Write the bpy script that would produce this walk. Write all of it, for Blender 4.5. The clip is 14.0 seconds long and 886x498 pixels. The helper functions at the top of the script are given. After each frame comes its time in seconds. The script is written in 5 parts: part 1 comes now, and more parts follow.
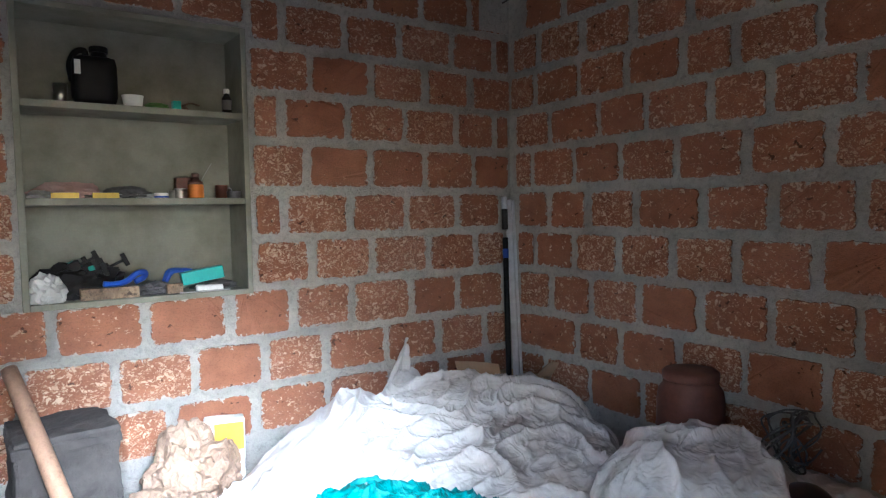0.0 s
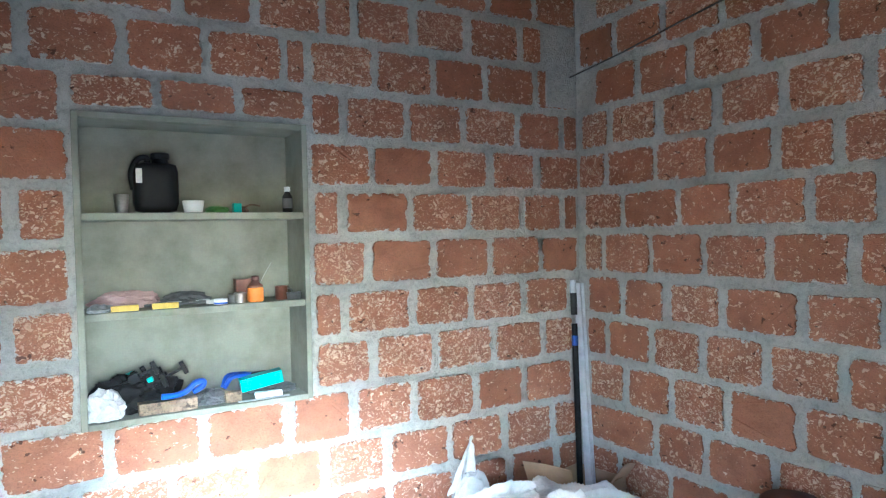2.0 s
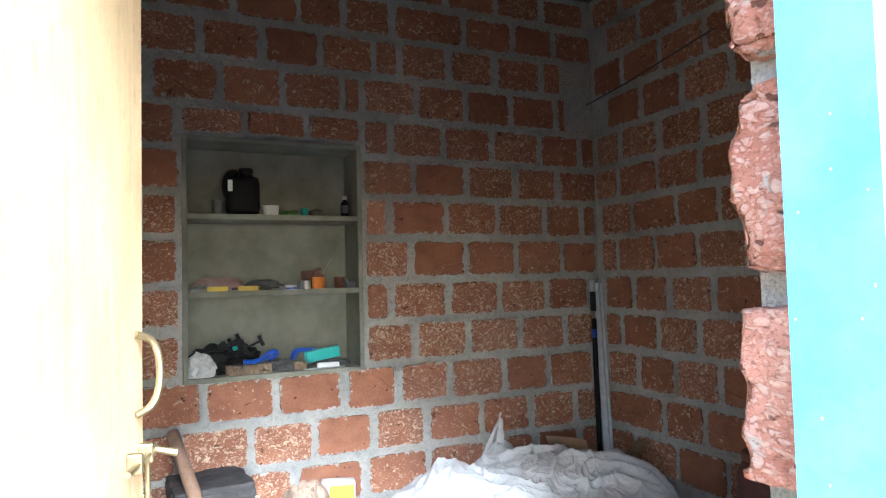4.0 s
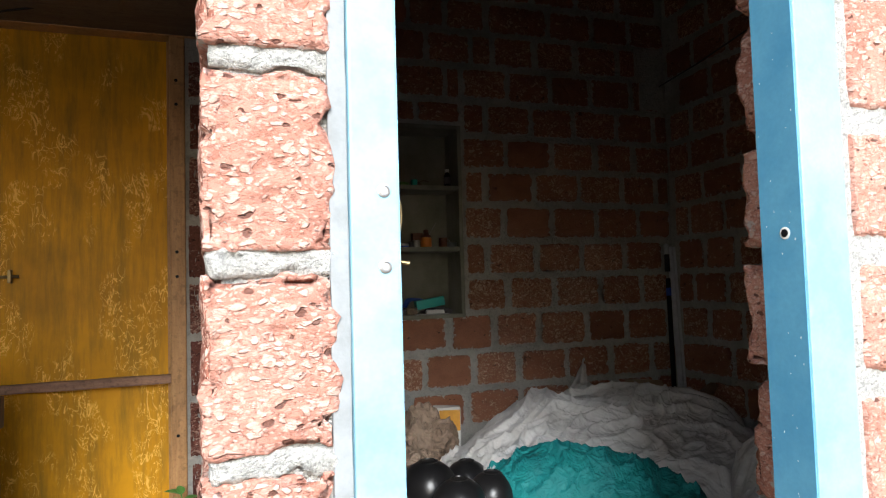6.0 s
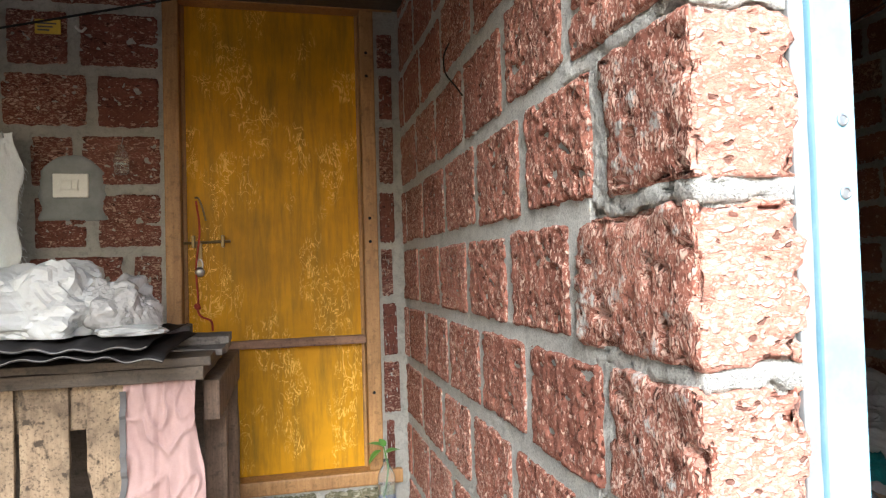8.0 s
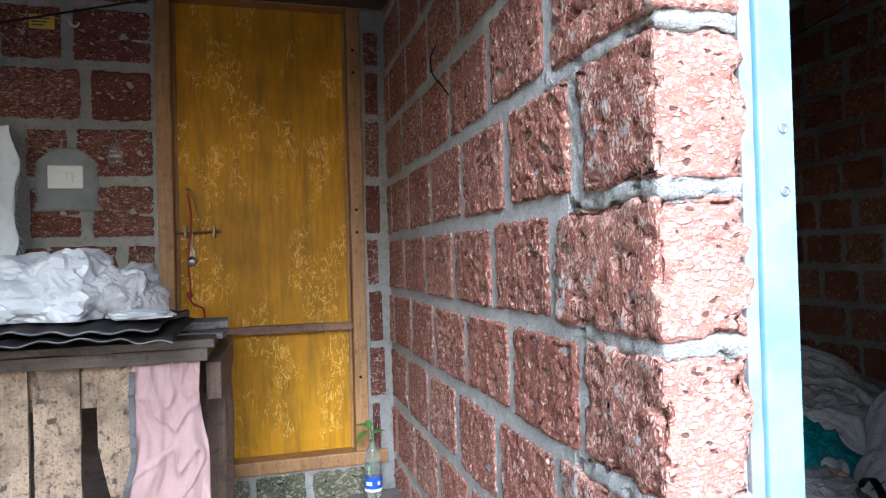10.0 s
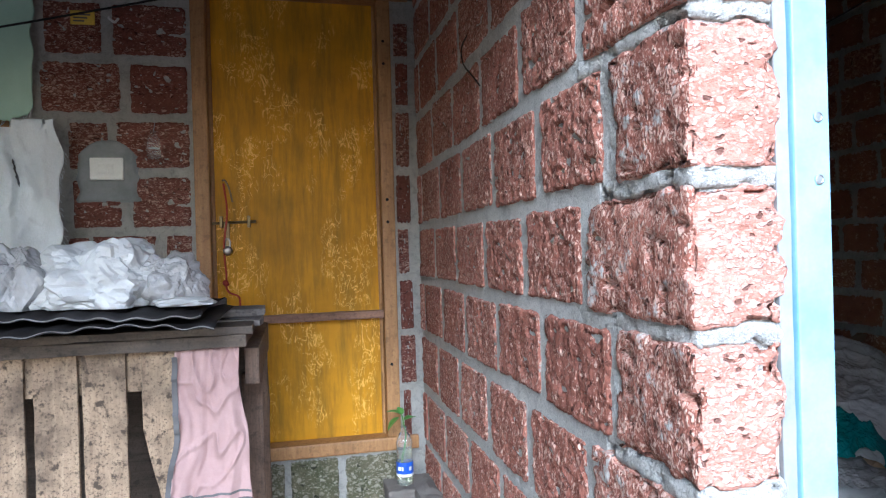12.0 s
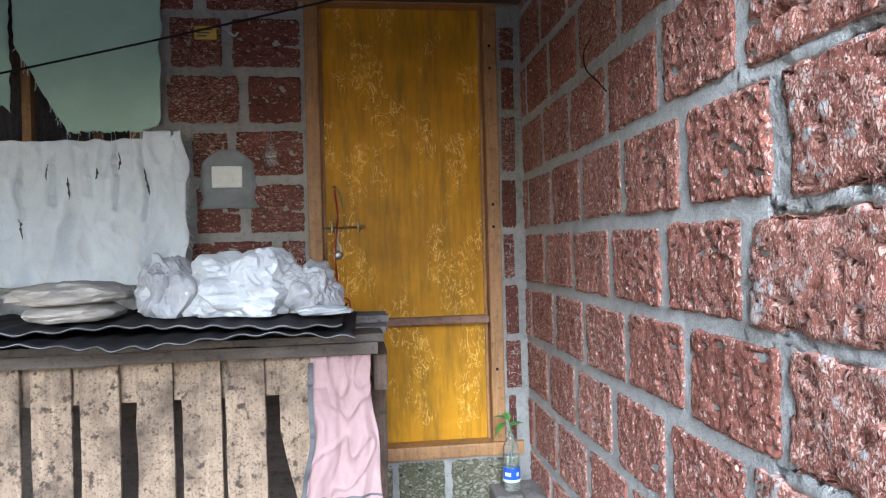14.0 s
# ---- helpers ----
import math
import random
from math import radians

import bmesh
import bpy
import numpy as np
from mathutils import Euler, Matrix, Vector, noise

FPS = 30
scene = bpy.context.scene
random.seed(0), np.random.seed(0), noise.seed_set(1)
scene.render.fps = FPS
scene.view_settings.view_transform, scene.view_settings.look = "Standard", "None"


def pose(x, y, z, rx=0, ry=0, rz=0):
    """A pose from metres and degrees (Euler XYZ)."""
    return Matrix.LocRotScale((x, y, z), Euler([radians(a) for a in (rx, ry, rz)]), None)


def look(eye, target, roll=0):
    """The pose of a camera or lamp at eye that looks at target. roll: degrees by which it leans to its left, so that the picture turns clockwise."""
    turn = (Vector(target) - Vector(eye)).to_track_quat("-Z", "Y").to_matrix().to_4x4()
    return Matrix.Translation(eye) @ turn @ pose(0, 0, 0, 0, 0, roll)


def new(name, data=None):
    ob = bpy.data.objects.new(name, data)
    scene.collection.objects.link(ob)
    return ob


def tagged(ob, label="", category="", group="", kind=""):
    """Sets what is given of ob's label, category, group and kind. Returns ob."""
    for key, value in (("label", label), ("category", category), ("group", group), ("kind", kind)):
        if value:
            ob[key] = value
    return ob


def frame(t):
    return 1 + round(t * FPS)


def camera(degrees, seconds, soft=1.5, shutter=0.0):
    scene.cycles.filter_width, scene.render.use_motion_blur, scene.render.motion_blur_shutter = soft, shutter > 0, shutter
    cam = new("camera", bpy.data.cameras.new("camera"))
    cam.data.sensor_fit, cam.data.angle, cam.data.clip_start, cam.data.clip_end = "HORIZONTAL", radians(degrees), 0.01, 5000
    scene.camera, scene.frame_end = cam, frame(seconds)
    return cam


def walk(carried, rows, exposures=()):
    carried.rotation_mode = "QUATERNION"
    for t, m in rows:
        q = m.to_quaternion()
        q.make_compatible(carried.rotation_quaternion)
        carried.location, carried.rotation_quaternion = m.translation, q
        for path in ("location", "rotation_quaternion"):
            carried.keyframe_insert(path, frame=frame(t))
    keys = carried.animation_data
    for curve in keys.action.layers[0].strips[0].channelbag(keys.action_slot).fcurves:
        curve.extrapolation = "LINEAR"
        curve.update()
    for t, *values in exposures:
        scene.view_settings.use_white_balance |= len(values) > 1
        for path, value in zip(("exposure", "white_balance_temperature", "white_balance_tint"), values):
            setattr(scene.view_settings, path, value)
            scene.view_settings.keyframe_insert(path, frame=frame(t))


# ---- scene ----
cam = camera(68.0, 14.0, 1.2)
PATH = [
    (0, (0.285, 0.109, 1.647), (1.422, 1.75, 1.528), -0.9),
    (0.5, (0.333, 0.296, 1.841), (1.487, 1.928, 1.774), -1.0),
    (1, (0.359, 0.33, 1.966), (1.471, 1.992, 1.912), -1.2),
    (1.5, (0.344, 0.328, 2.011), (1.398, 2.026, 1.954), -1.1),
    (2, (0.333, 0.315, 2.018), (1.343, 2.04, 1.966), -1.2),
    (2.5, (0.312, 0.249, 2.038), (1.274, 2.002, 1.997), -1.2),
    (5, (0.011, -0.696, 1.546), (0.793, 1.138, 1.694), -1.6),
    (5.5, (-0.095, -0.792, 1.514), (0.641, 1.063, 1.642), -1.6),
    (6, (-0.192, -0.791, 1.484), (0.455, 1.099, 1.587), -1.6),
    (6.5, (-0.274, -0.763, 1.472), (0.262, 1.162, 1.544), -1.5),
    (7, (-0.408, -0.704, 1.454), (0.074, 1.235, 1.528), -1.6),
    (7.5, (-0.564, -0.692, 1.447), (-0.113, 1.256, 1.502), -1.5),
    (8, (-0.692, -0.701, 1.427), (-0.234, 1.245, 1.479), -1.6),
    (10.5, (-0.755, -0.835, 1.421), (-0.221, 1.092, 1.437), -1.5),
    (11, (-0.757, -0.84, 1.421), (-0.233, 1.09, 1.431), -1.6),
    (11.5, (-0.766, -0.844, 1.419), (-0.272, 1.094, 1.423), -1.6),
    (12, (-0.773, -0.84, 1.42), (-0.326, 1.109, 1.414), -1.6),
    (12.5, (-0.78, -0.846, 1.42), (-0.386, 1.115, 1.415), -1.6),
    (13, (-0.794, -0.843, 1.43), (-0.458, 1.129, 1.424), -1.5),
    (13.5, (-0.845, -0.828, 1.442), (-0.569, 1.153, 1.437), -1.5),
    (14, (-0.932, -0.809, 1.456), (-0.693, 1.176, 1.449), -1.5),
]


STOPS = [(0.0, 4.0), (0.5, 4.8), (1.0, 5.25), (2.0, 5.65), (2.7, 5.7), (4.6, 3.0), (5.0, 2.5), (5.5, 1.65), (6.0, 1.18), (6.5, 1.42), (7.5, 1.6), (8.2, 1.6), (10.3, 1.42), (13.3, 1.42), (14.0, 1.68)]
EXPOSURES = [(t, s, 5200 if t < 0.3 else 4800 if t < 1.5 else 4550 if t < 3 else 5500 if t < 5.8 else 6200 if t < 9 else 5150, -3 if 0.3 < t < 3 else 8) for t, s in STOPS]
walk(cam, [(t, look(eye, target, roll)) for t, eye, target, roll in PATH], EXPOSURES)

# ---- daylight: overcast sky, soft hazy sun from the yard ----
world = bpy.data.worlds.new("sky")
scene.world = world
world.use_nodes = True
wn, wl = world.node_tree.nodes, world.node_tree.links
sky = wn.new("ShaderNodeTexSky")
sky.sky_type, sky.sun_disc = "NISHITA", False
sky.sun_elevation, sky.sun_rotation = radians(32.8), radians(192.4)
sky.air_density, sky.dust_density, sky.ozone_density = 1.0, 2.0, 1.0
wl.new(sky.outputs[0], wn["Background"].inputs["Color"])
wn["Background"].inputs["Strength"].default_value = 0.15
sun = new("sun", bpy.data.lights.new("sun", "SUN"))
sun.data.energy, sun.data.angle, sun.data.color = 3.45, radians(34), (0.96, 0.98, 1.0)
sun.matrix_world = look((-0.22, -1.0, 0.66), (0, 0, 0))

# ---- plan ----
FLOOR, GROUND, CEIL = 0.36, 0.0, 3.62
FRONT, SIDE, HOUSE = 0.0, -0.205, 2.1
BACK, RIGHT = 3.27, 2.995

# ---- material helpers ----
def node_mat(name):
    m = bpy.data.materials.new(name)
    m.use_nodes = True
    return m, m.node_tree.nodes, m.node_tree.links, m.node_tree.nodes["Principled BSDF"]


def ramp(n, l, src, stops, mode="LINEAR"):
    r = n.new("ShaderNodeValToRGB")
    r.color_ramp.interpolation = mode
    while len(r.color_ramp.elements) < len(stops):
        r.color_ramp.elements.new(0.5)
    for e, (p, c) in zip(r.color_ramp.elements, stops):
        e.position = p
        e.color = (*c, 1) if isinstance(c, tuple) else (c, c, c, 1)
    l.new(src, r.inputs[0])
    return r.outputs[0]


def noise_tex(n, l, vec, scale, detail=4.0, rough=0.6, dist=0.0):
    t = n.new("ShaderNodeTexNoise")
    t.inputs["Scale"].default_value, t.inputs["Detail"].default_value = scale, detail
    t.inputs["Roughness"].default_value, t.inputs["Distortion"].default_value = rough, dist
    if vec is not None:
        l.new(vec, t.inputs["Vector"])
    return t.outputs["Fac"]


def mixed(n, l, fac, a, b, mode="MIX"):
    m = n.new("ShaderNodeMix")
    m.data_type, m.blend_type = "RGBA", mode
    for sock, v in ((m.inputs[0], fac), (m.inputs[6], a), (m.inputs[7], b)):
        if isinstance(v, (int, float)):
            sock.default_value = v
        elif isinstance(v, tuple):
            sock.default_value = (*v, 1)
        else:
            l.new(v, sock)
    return m.outputs[2]


def calc(n, l, op, a, b=0.0, c=None):
    m = n.new("ShaderNodeMath")
    m.operation = op
    for sock, v in zip(m.inputs, (a, b) if c is None else (a, b, c)):
        if isinstance(v, (int, float)):
            sock.default_value = v
        else:
            l.new(v, sock)
    return m.outputs[0]


def bump(n, l, b, height, strength, distance):
    k = n.new("ShaderNodeBump")
    k.inputs["Strength"].default_value, k.inputs["Distance"].default_value = strength, distance
    l.new(height, k.inputs["Height"])
    l.new(k.outputs[0], b.inputs["Normal"])


def place_of(n, l, stretch=(1, 1, 1), per_object=True):
    g = n.new("ShaderNodeNewGeometry")
    v = g.outputs["Position"]
    if per_object:
        o = n.new("ShaderNodeObjectInfo")
        a = n.new("ShaderNodeVectorMath")
        a.operation = "MULTIPLY_ADD"
        a.inputs[1].default_value, a.inputs[2].default_value = (17, 23, 31), (0, 0, 0)
        l.new(o.outputs["Random"], a.inputs[0])
        b = n.new("ShaderNodeVectorMath")
        b.operation = "ADD"
        l.new(v, b.inputs[0])
        l.new(a.outputs[0], b.inputs[1])
        v = b.outputs[0]
    if stretch != (1, 1, 1):
        s = n.new("ShaderNodeVectorMath")
        s.operation = "MULTIPLY"
        s.inputs[1].default_value = stretch
        l.new(v, s.inputs[0])
        v = s.outputs[0]
    return v


def plain_mat(name, colour, colour2=None, rough=0.6, scale=12.0, fine=90.0, bumps=0.25, depth=0.002, metal=0.0, stretch=(1, 1, 1), spread=(0.35, 0.65)):
    """Two-scale mottled surface: broad stains and a fine grain with relief."""
    m, n, l, b = node_mat(name)
    v = place_of(n, l, stretch)
    broad = noise_tex(n, l, v, scale, 5, 0.65)
    grain = noise_tex(n, l, v, fine, 3, 0.6)
    c2 = colour2 or tuple(c * 0.6 for c in colour)
    col = mixed(n, l, ramp(n, l, broad, [(spread[0], 0.0), (spread[1], 1.0)]), colour, c2)
    col = mixed(n, l, calc(n, l, "MULTIPLY", grain, 0.35), col, tuple(c * 0.45 for c in colour))
    l.new(col, b.inputs["Base Color"])
    b.inputs["Roughness"].default_value, b.inputs["Metallic"].default_value = rough, metal
    bump(n, l, b, calc(n, l, "MULTIPLY_ADD", broad, 0.6, grain), bumps, depth)
    return m


def laterite_mat(name, red, dark, fleck, relief=0.6, cell=70.0, share=0.45, most=0.85, flat=2.2, grit=0.5, deep=0.005, smear=0.5, pits=0.13, vary=(0.9, 0.5), bend=2.8):
    """Laterite: red ground packed with pale flecks of clay lying flat, dark holes and sandy grit; each block differs."""
    m, n, l, b = node_mat(name)
    v = place_of(n, l, (1.0, 1.0, flat))
    o = n.new("ShaderNodeObjectInfo")
    rnd = o.outputs["Random"]
    rnd2 = calc(n, l, "FRACT", calc(n, l, "MULTIPLY", rnd, 7.31))
    broad = noise_tex(n, l, v, 7.0, 4, 0.6)
    cloud = noise_tex(n, l, v, 16.0, 3, 0.6)
    grains = noise_tex(n, l, v, 120.0, 4.0, 0.72, 0.9)
    fine = noise_tex(n, l, v, 330.0, 3, 0.7)
    # bent coordinates, so that the flecks curl and break
    warp = n.new("ShaderNodeTexNoise")
    warp.inputs["Scale"].default_value, warp.inputs["Detail"].default_value = cell * 0.55, 3.5
    l.new(v, warp.inputs["Vector"])
    bent = n.new("ShaderNodeVectorMath")
    bent.operation = "MULTIPLY_ADD"
    bent.inputs[1].default_value = (bend / cell,) * 3
    l.new(warp.outputs["Color"], bent.inputs[0])
    l.new(v, bent.inputs[2])

    def flecks(scale, part_of, size):
        t = n.new("ShaderNodeTexVoronoi")
        t.inputs["Scale"].default_value, t.inputs["Randomness"].default_value = scale, 1.0
        l.new(bent.outputs[0], t.inputs["Vector"])
        s = n.new("ShaderNodeSeparateColor")
        l.new(t.outputs["Color"], s.inputs[0])
        pick = calc(n, l, "LESS_THAN", s.outputs[0], part_of)
        body = calc(n, l, "MULTIPLY", pick, ramp(n, l, t.outputs["Distance"], [(size * 0.7, 1.0), (size, 0.0)]))
        return body, s.outputs[1]

    amount = calc(n, l, "MULTIPLY", calc(n, l, "MULTIPLY_ADD", rnd, *vary), calc(n, l, "MULTIPLY", cloud, share * 2.0))
    big, tone = flecks(cell, amount, 0.5)
    small, tone2 = flecks(cell * 2.1, calc(n, l, "MULTIPLY", amount, 1.1), 0.5)
    hole, unused = flecks(cell * 0.8, pits, 0.38)
    base = mixed(n, l, ramp(n, l, broad, [(0.3, 0.0), (0.72, 1.0)]), red, dark)
    base = mixed(n, l, calc(n, l, "MULTIPLY", rnd2, 0.45), base, dark)
    col = mixed(n, l, calc(n, l, "MULTIPLY", ramp(n, l, grains, [(0.36, 1.0), (0.5, 0.0)]), grit), base, tuple(c * 0.4 for c in dark))
    mid = tuple((a * 1.5 + c) / 2.5 for a, c in zip(red, fleck))
    clay = mixed(n, l, tone, fleck, mid)
    col = mixed(n, l, calc(n, l, "MULTIPLY", small, most * 0.75), col, mixed(n, l, tone2, fleck, mid))
    col = mixed(n, l, calc(n, l, "MULTIPLY", big, most), col, clay)
    col = mixed(n, l, calc(n, l, "MULTIPLY", hole, 0.85), col, tuple(c * 0.2 for c in dark))
    col = mixed(n, l, calc(n, l, "MULTIPLY", fine, 0.16), col, dark)
    # mortar smeared ragged over the block's edges
    tc = n.new("ShaderNodeTexCoord")
    xyz = n.new("ShaderNodeSeparateXYZ")
    l.new(tc.outputs["Generated"], xyz.inputs[0])
    ex = calc(n, l, "SUBTRACT", 0.5, calc(n, l, "ABSOLUTE", calc(n, l, "SUBTRACT", xyz.outputs[0], 0.5)))
    ez = calc(n, l, "SUBTRACT", 0.5, calc(n, l, "ABSOLUTE", calc(n, l, "SUBTRACT", xyz.outputs[2], 0.5)))
    edge = calc(n, l, "MINIMUM", calc(n, l, "MULTIPLY", ex, 1.6), ez)
    ragged = noise_tex(n, l, place_of(n, l), 34.0, 5, 0.65)
    over = calc(n, l, "MULTIPLY_ADD", calc(n, l, "SUBTRACT", ragged, 0.5), 0.62 * smear, calc(n, l, "SUBTRACT", 0.05 * smear, edge))
    over = ramp(n, l, over, [(0.0, 0.0), (0.03, 0.9)])
    col = mixed(n, l, over, col, mixed(n, l, fine, (0.6, 0.59, 0.55), (0.38, 0.37, 0.345)))
    l.new(col, b.inputs["Base Color"])
    b.inputs["Roughness"].default_value = 0.95
    b.inputs["Specular IOR Level"].default_value = 0.2
    h = calc(n, l, "MULTIPLY_ADD", big, 0.7, calc(n, l, "MULTIPLY", fine, 0.3))
    h = calc(n, l, "MULTIPLY_ADD", grains, 0.9, h)
    h = calc(n, l, "MULTIPLY_ADD", hole, -1.5, h)
    bump(n, l, b, h, relief, deep)
    return m


def mortar_mat(name, grey, dark, grit=0.48):
    m, n, l, b = node_mat(name)
    v = place_of(n, l, per_object=False)
    broad = noise_tex(n, l, v, 4.0, 5, 0.7)
    lumps = noise_tex(n, l, v, 38.0, 5, 0.7, 0.4)
    sand = noise_tex(n, l, v, 210.0, 4, 0.75)
    col = mixed(n, l, ramp(n, l, broad, [(0.35, 0.0), (0.68, 1.0)]), grey, dark)
    col = mixed(n, l, calc(n, l, "MULTIPLY", ramp(n, l, lumps, [(0.34, 1.0), (0.5, 0.0)]), 0.42), col, tuple(c * 0.5 for c in dark))
    col = mixed(n, l, calc(n, l, "MULTIPLY", ramp(n, l, sand, [(0.38, 1.0), (0.5, 0.0)]), grit), col, tuple(c * 0.4 for c in dark))
    col = mixed(n, l, calc(n, l, "MULTIPLY", ramp(n, l, sand, [(0.55, 0.0), (0.68, 1.0)]), grit), col, tuple(min(0.85, c * 1.4) for c in grey))
    l.new(col, b.inputs["Base Color"])
    b.inputs["Roughness"].default_value = 0.95
    b.inputs["Specular IOR Level"].default_value = 0.2
    bump(n, l, b, calc(n, l, "MULTIPLY_ADD", lumps, 2.2, sand), 1.0, 0.011)
    return m


def wood_mat(name, light, dark, axis=2, grime=0.5, rough=0.7, scale=1.0):
    m, n, l, b = node_mat(name)
    st = [14.0 * scale] * 3
    st[axis] = 1.2 * scale
    v = place_of(n, l, tuple(st))
    grain = noise_tex(n, l, v, 4.0, 6, 0.7, 0.6)
    stain = noise_tex(n, l, place_of(n, l), 6.0, 5, 0.65)
    spots = noise_tex(n, l, place_of(n, l), 38.0, 3, 0.6)
    col = mixed(n, l, ramp(n, l, grain, [(0.3, 0.0), (0.7, 1.0)]), light, dark)
    col = mixed(n, l, calc(n, l, "MULTIPLY", ramp(n, l, stain, [(0.42, 0.0), (0.68, 1.0)]), grime), col, tuple(c * 0.3 for c in dark))
    col = mixed(n, l, calc(n, l, "MULTIPLY", ramp(n, l, spots, [(0.56, 0.0), (0.66, 1.0)]), grime), col, tuple(c * 0.25 for c in dark))
    specks = noise_tex(n, l, place_of(n, l), 140.0, 3, 0.65)
    col = mixed(n, l, calc(n, l, "MULTIPLY", ramp(n, l, specks, [(0.52, 0.0), (0.66, 1.0)]), grime * 0.75), col, tuple(c * 0.3 for c in dark))
    l.new(col, b.inputs["Base Color"])
    b.inputs["Roughness"].default_value = rough
    bump(n, l, b, calc(n, l, "MULTIPLY_ADD", spots, 0.4, grain), 0.5, 0.003)
    return m


def cloth_mat(name, colour, colour2, rough, size=11.0, depth=0.022, strength=0.6):
    """Crumpled sheet: sharp creases at two sizes over a fine weave, with dirt gathered in blotches."""
    m, n, l, b = node_mat(name)
    v = place_of(n, l)
    broad = noise_tex(n, l, v, 5.0, 5, 0.65)
    weave = noise_tex(n, l, v, 260.0, 2, 0.6)

    def fold(scale, distortion):
        f = noise_tex(n, l, v, scale, 2.0, 0.5, distortion)
        return ramp(n, l, calc(n, l, "ABSOLUTE", calc(n, l, "SUBTRACT", f, 0.5)), [(0.0, 1.0), (0.16, 0.0)], "EASE")

    big, small = fold(size, 1.1), fold(size * 2.3, 0.7)
    col = mixed(n, l, ramp(n, l, broad, [(0.38, 0.0), (0.66, 1.0)]), colour, colour2)
    col = mixed(n, l, calc(n, l, "MULTIPLY", weave, 0.25), col, tuple(c * 0.55 for c in colour))
    l.new(col, b.inputs["Base Color"])
    b.inputs["Roughness"].default_value = rough
    h = calc(n, l, "MULTIPLY_ADD", small, 0.4, big)
    bump(n, l, b, calc(n, l, "MULTIPLY_ADD", weave, 0.02, h), strength, depth)
    return m


def clear_mat(name, tint, rough=0.05):
    m, n, l, b = node_mat(name)
    b.inputs["Base Color"].default_value = (*tint, 1)
    b.inputs["Transmission Weight"].default_value = 0.92
    b.inputs["Roughness"].default_value, b.inputs["IOR"].default_value = rough, 1.3
    return m


# ---- materials ----
M_LAT = laterite_mat("laterite_inside", (0.39, 0.175, 0.1), (0.23, 0.1, 0.058), (0.72, 0.57, 0.42), 0.7, 40.0, 0.4, 0.8, 1.25, 0.4, 0.007, 0.9, 0.05, (1.7, -0.1), 4.2)
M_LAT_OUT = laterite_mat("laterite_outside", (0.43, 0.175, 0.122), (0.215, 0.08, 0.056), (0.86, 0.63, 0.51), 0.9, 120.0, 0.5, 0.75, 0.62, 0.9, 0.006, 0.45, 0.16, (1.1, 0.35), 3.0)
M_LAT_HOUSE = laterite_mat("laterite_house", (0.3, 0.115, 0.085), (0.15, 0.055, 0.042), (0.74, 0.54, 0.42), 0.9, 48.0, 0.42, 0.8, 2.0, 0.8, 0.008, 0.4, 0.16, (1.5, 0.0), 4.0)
# paler copy of the block colour, with the sun on the front put in
M_LAT_PIER = laterite_mat("laterite_sunlit", (0.66, 0.355, 0.275), (0.42, 0.18, 0.128), (0.83, 0.67, 0.58), 0.8, 62.0, 0.5, 0.5, 1.7, 0.7, 0.006, 0.4, 0.15, (0.9, 0.45), 2.2)
M_MORTAR = mortar_mat("mortar", (0.56, 0.545, 0.5), (0.4, 0.39, 0.355), 0.15)
M_MORTAR_OUT = mortar_mat("pale_mortar", (0.74, 0.72, 0.67), (0.55, 0.535, 0.49))
M_CEMENT = plain_mat("grey_cement_patch", (0.3, 0.315, 0.32), (0.2, 0.21, 0.21), 0.9, 9.0, 140.0, 0.3, 0.002)
M_TINEDGE = plain_mat("worn_tin_edge", (0.3, 0.29, 0.28), (0.12, 0.1, 0.09), 0.8, 12.0, 90.0, 0.3, 0.001)
M_PLASTER = plain_mat("niche_plaster", (0.265, 0.265, 0.215), (0.145, 0.14, 0.1), 0.85, 4.0, 120.0, 0.2, 0.002, 0.0, (1, 1, 1), (0.4, 0.72))
M_CONCRETE = plain_mat("floor_cement", (0.2, 0.18, 0.16), (0.11, 0.095, 0.08), 0.9, 4.0, 150.0, 0.5, 0.003)
M_EARTH = plain_mat("yard_earth", (0.17, 0.12, 0.09), (0.09, 0.075, 0.05), 0.95, 2.0, 60.0, 0.8, 0.01)
M_ROOF = wood_mat("roof_boards", (0.13, 0.1, 0.075), (0.06, 0.045, 0.033), 0)
M_BLUE = plain_mat("blue_paint", (0.21, 0.45, 0.59), (0.31, 0.55, 0.66), 0.45, 9.0, 140.0, 0.15, 0.001)
# darker copy of the blue paint, for the jamb face turned from the sun
M_BLUE_SHADE = plain_mat("shaded_blue_paint", (0.07, 0.26, 0.42), (0.11, 0.33, 0.48), 0.45, 9.0, 140.0, 0.15, 0.001)
M_CREAM = wood_mat("tan_door_varnish", (0.74, 0.52, 0.28), (0.58, 0.38, 0.18), 2, 0.2, 0.4)
M_FRAME = wood_mat("ochre_frame_wood", (0.44, 0.24, 0.09), (0.27, 0.13, 0.045), 2, 0.35, 0.55)
M_BAR = wood_mat("bar_wood", (0.34, 0.19, 0.12), (0.17, 0.09, 0.06), 0, 0.4)
M_PLANK = wood_mat("raw_crate_wood", (0.38, 0.28, 0.18), (0.22, 0.15, 0.095), 2, 1.0, 0.85)
M_STICK = wood_mat("handled_wood", (0.46, 0.29, 0.19), (0.33, 0.2, 0.125), 2, 0.25, 0.6)
M_GREYWOOD = wood_mat("weathered_wood", (0.26, 0.23, 0.21), (0.1, 0.085, 0.075), 0, 0.6, 0.85)
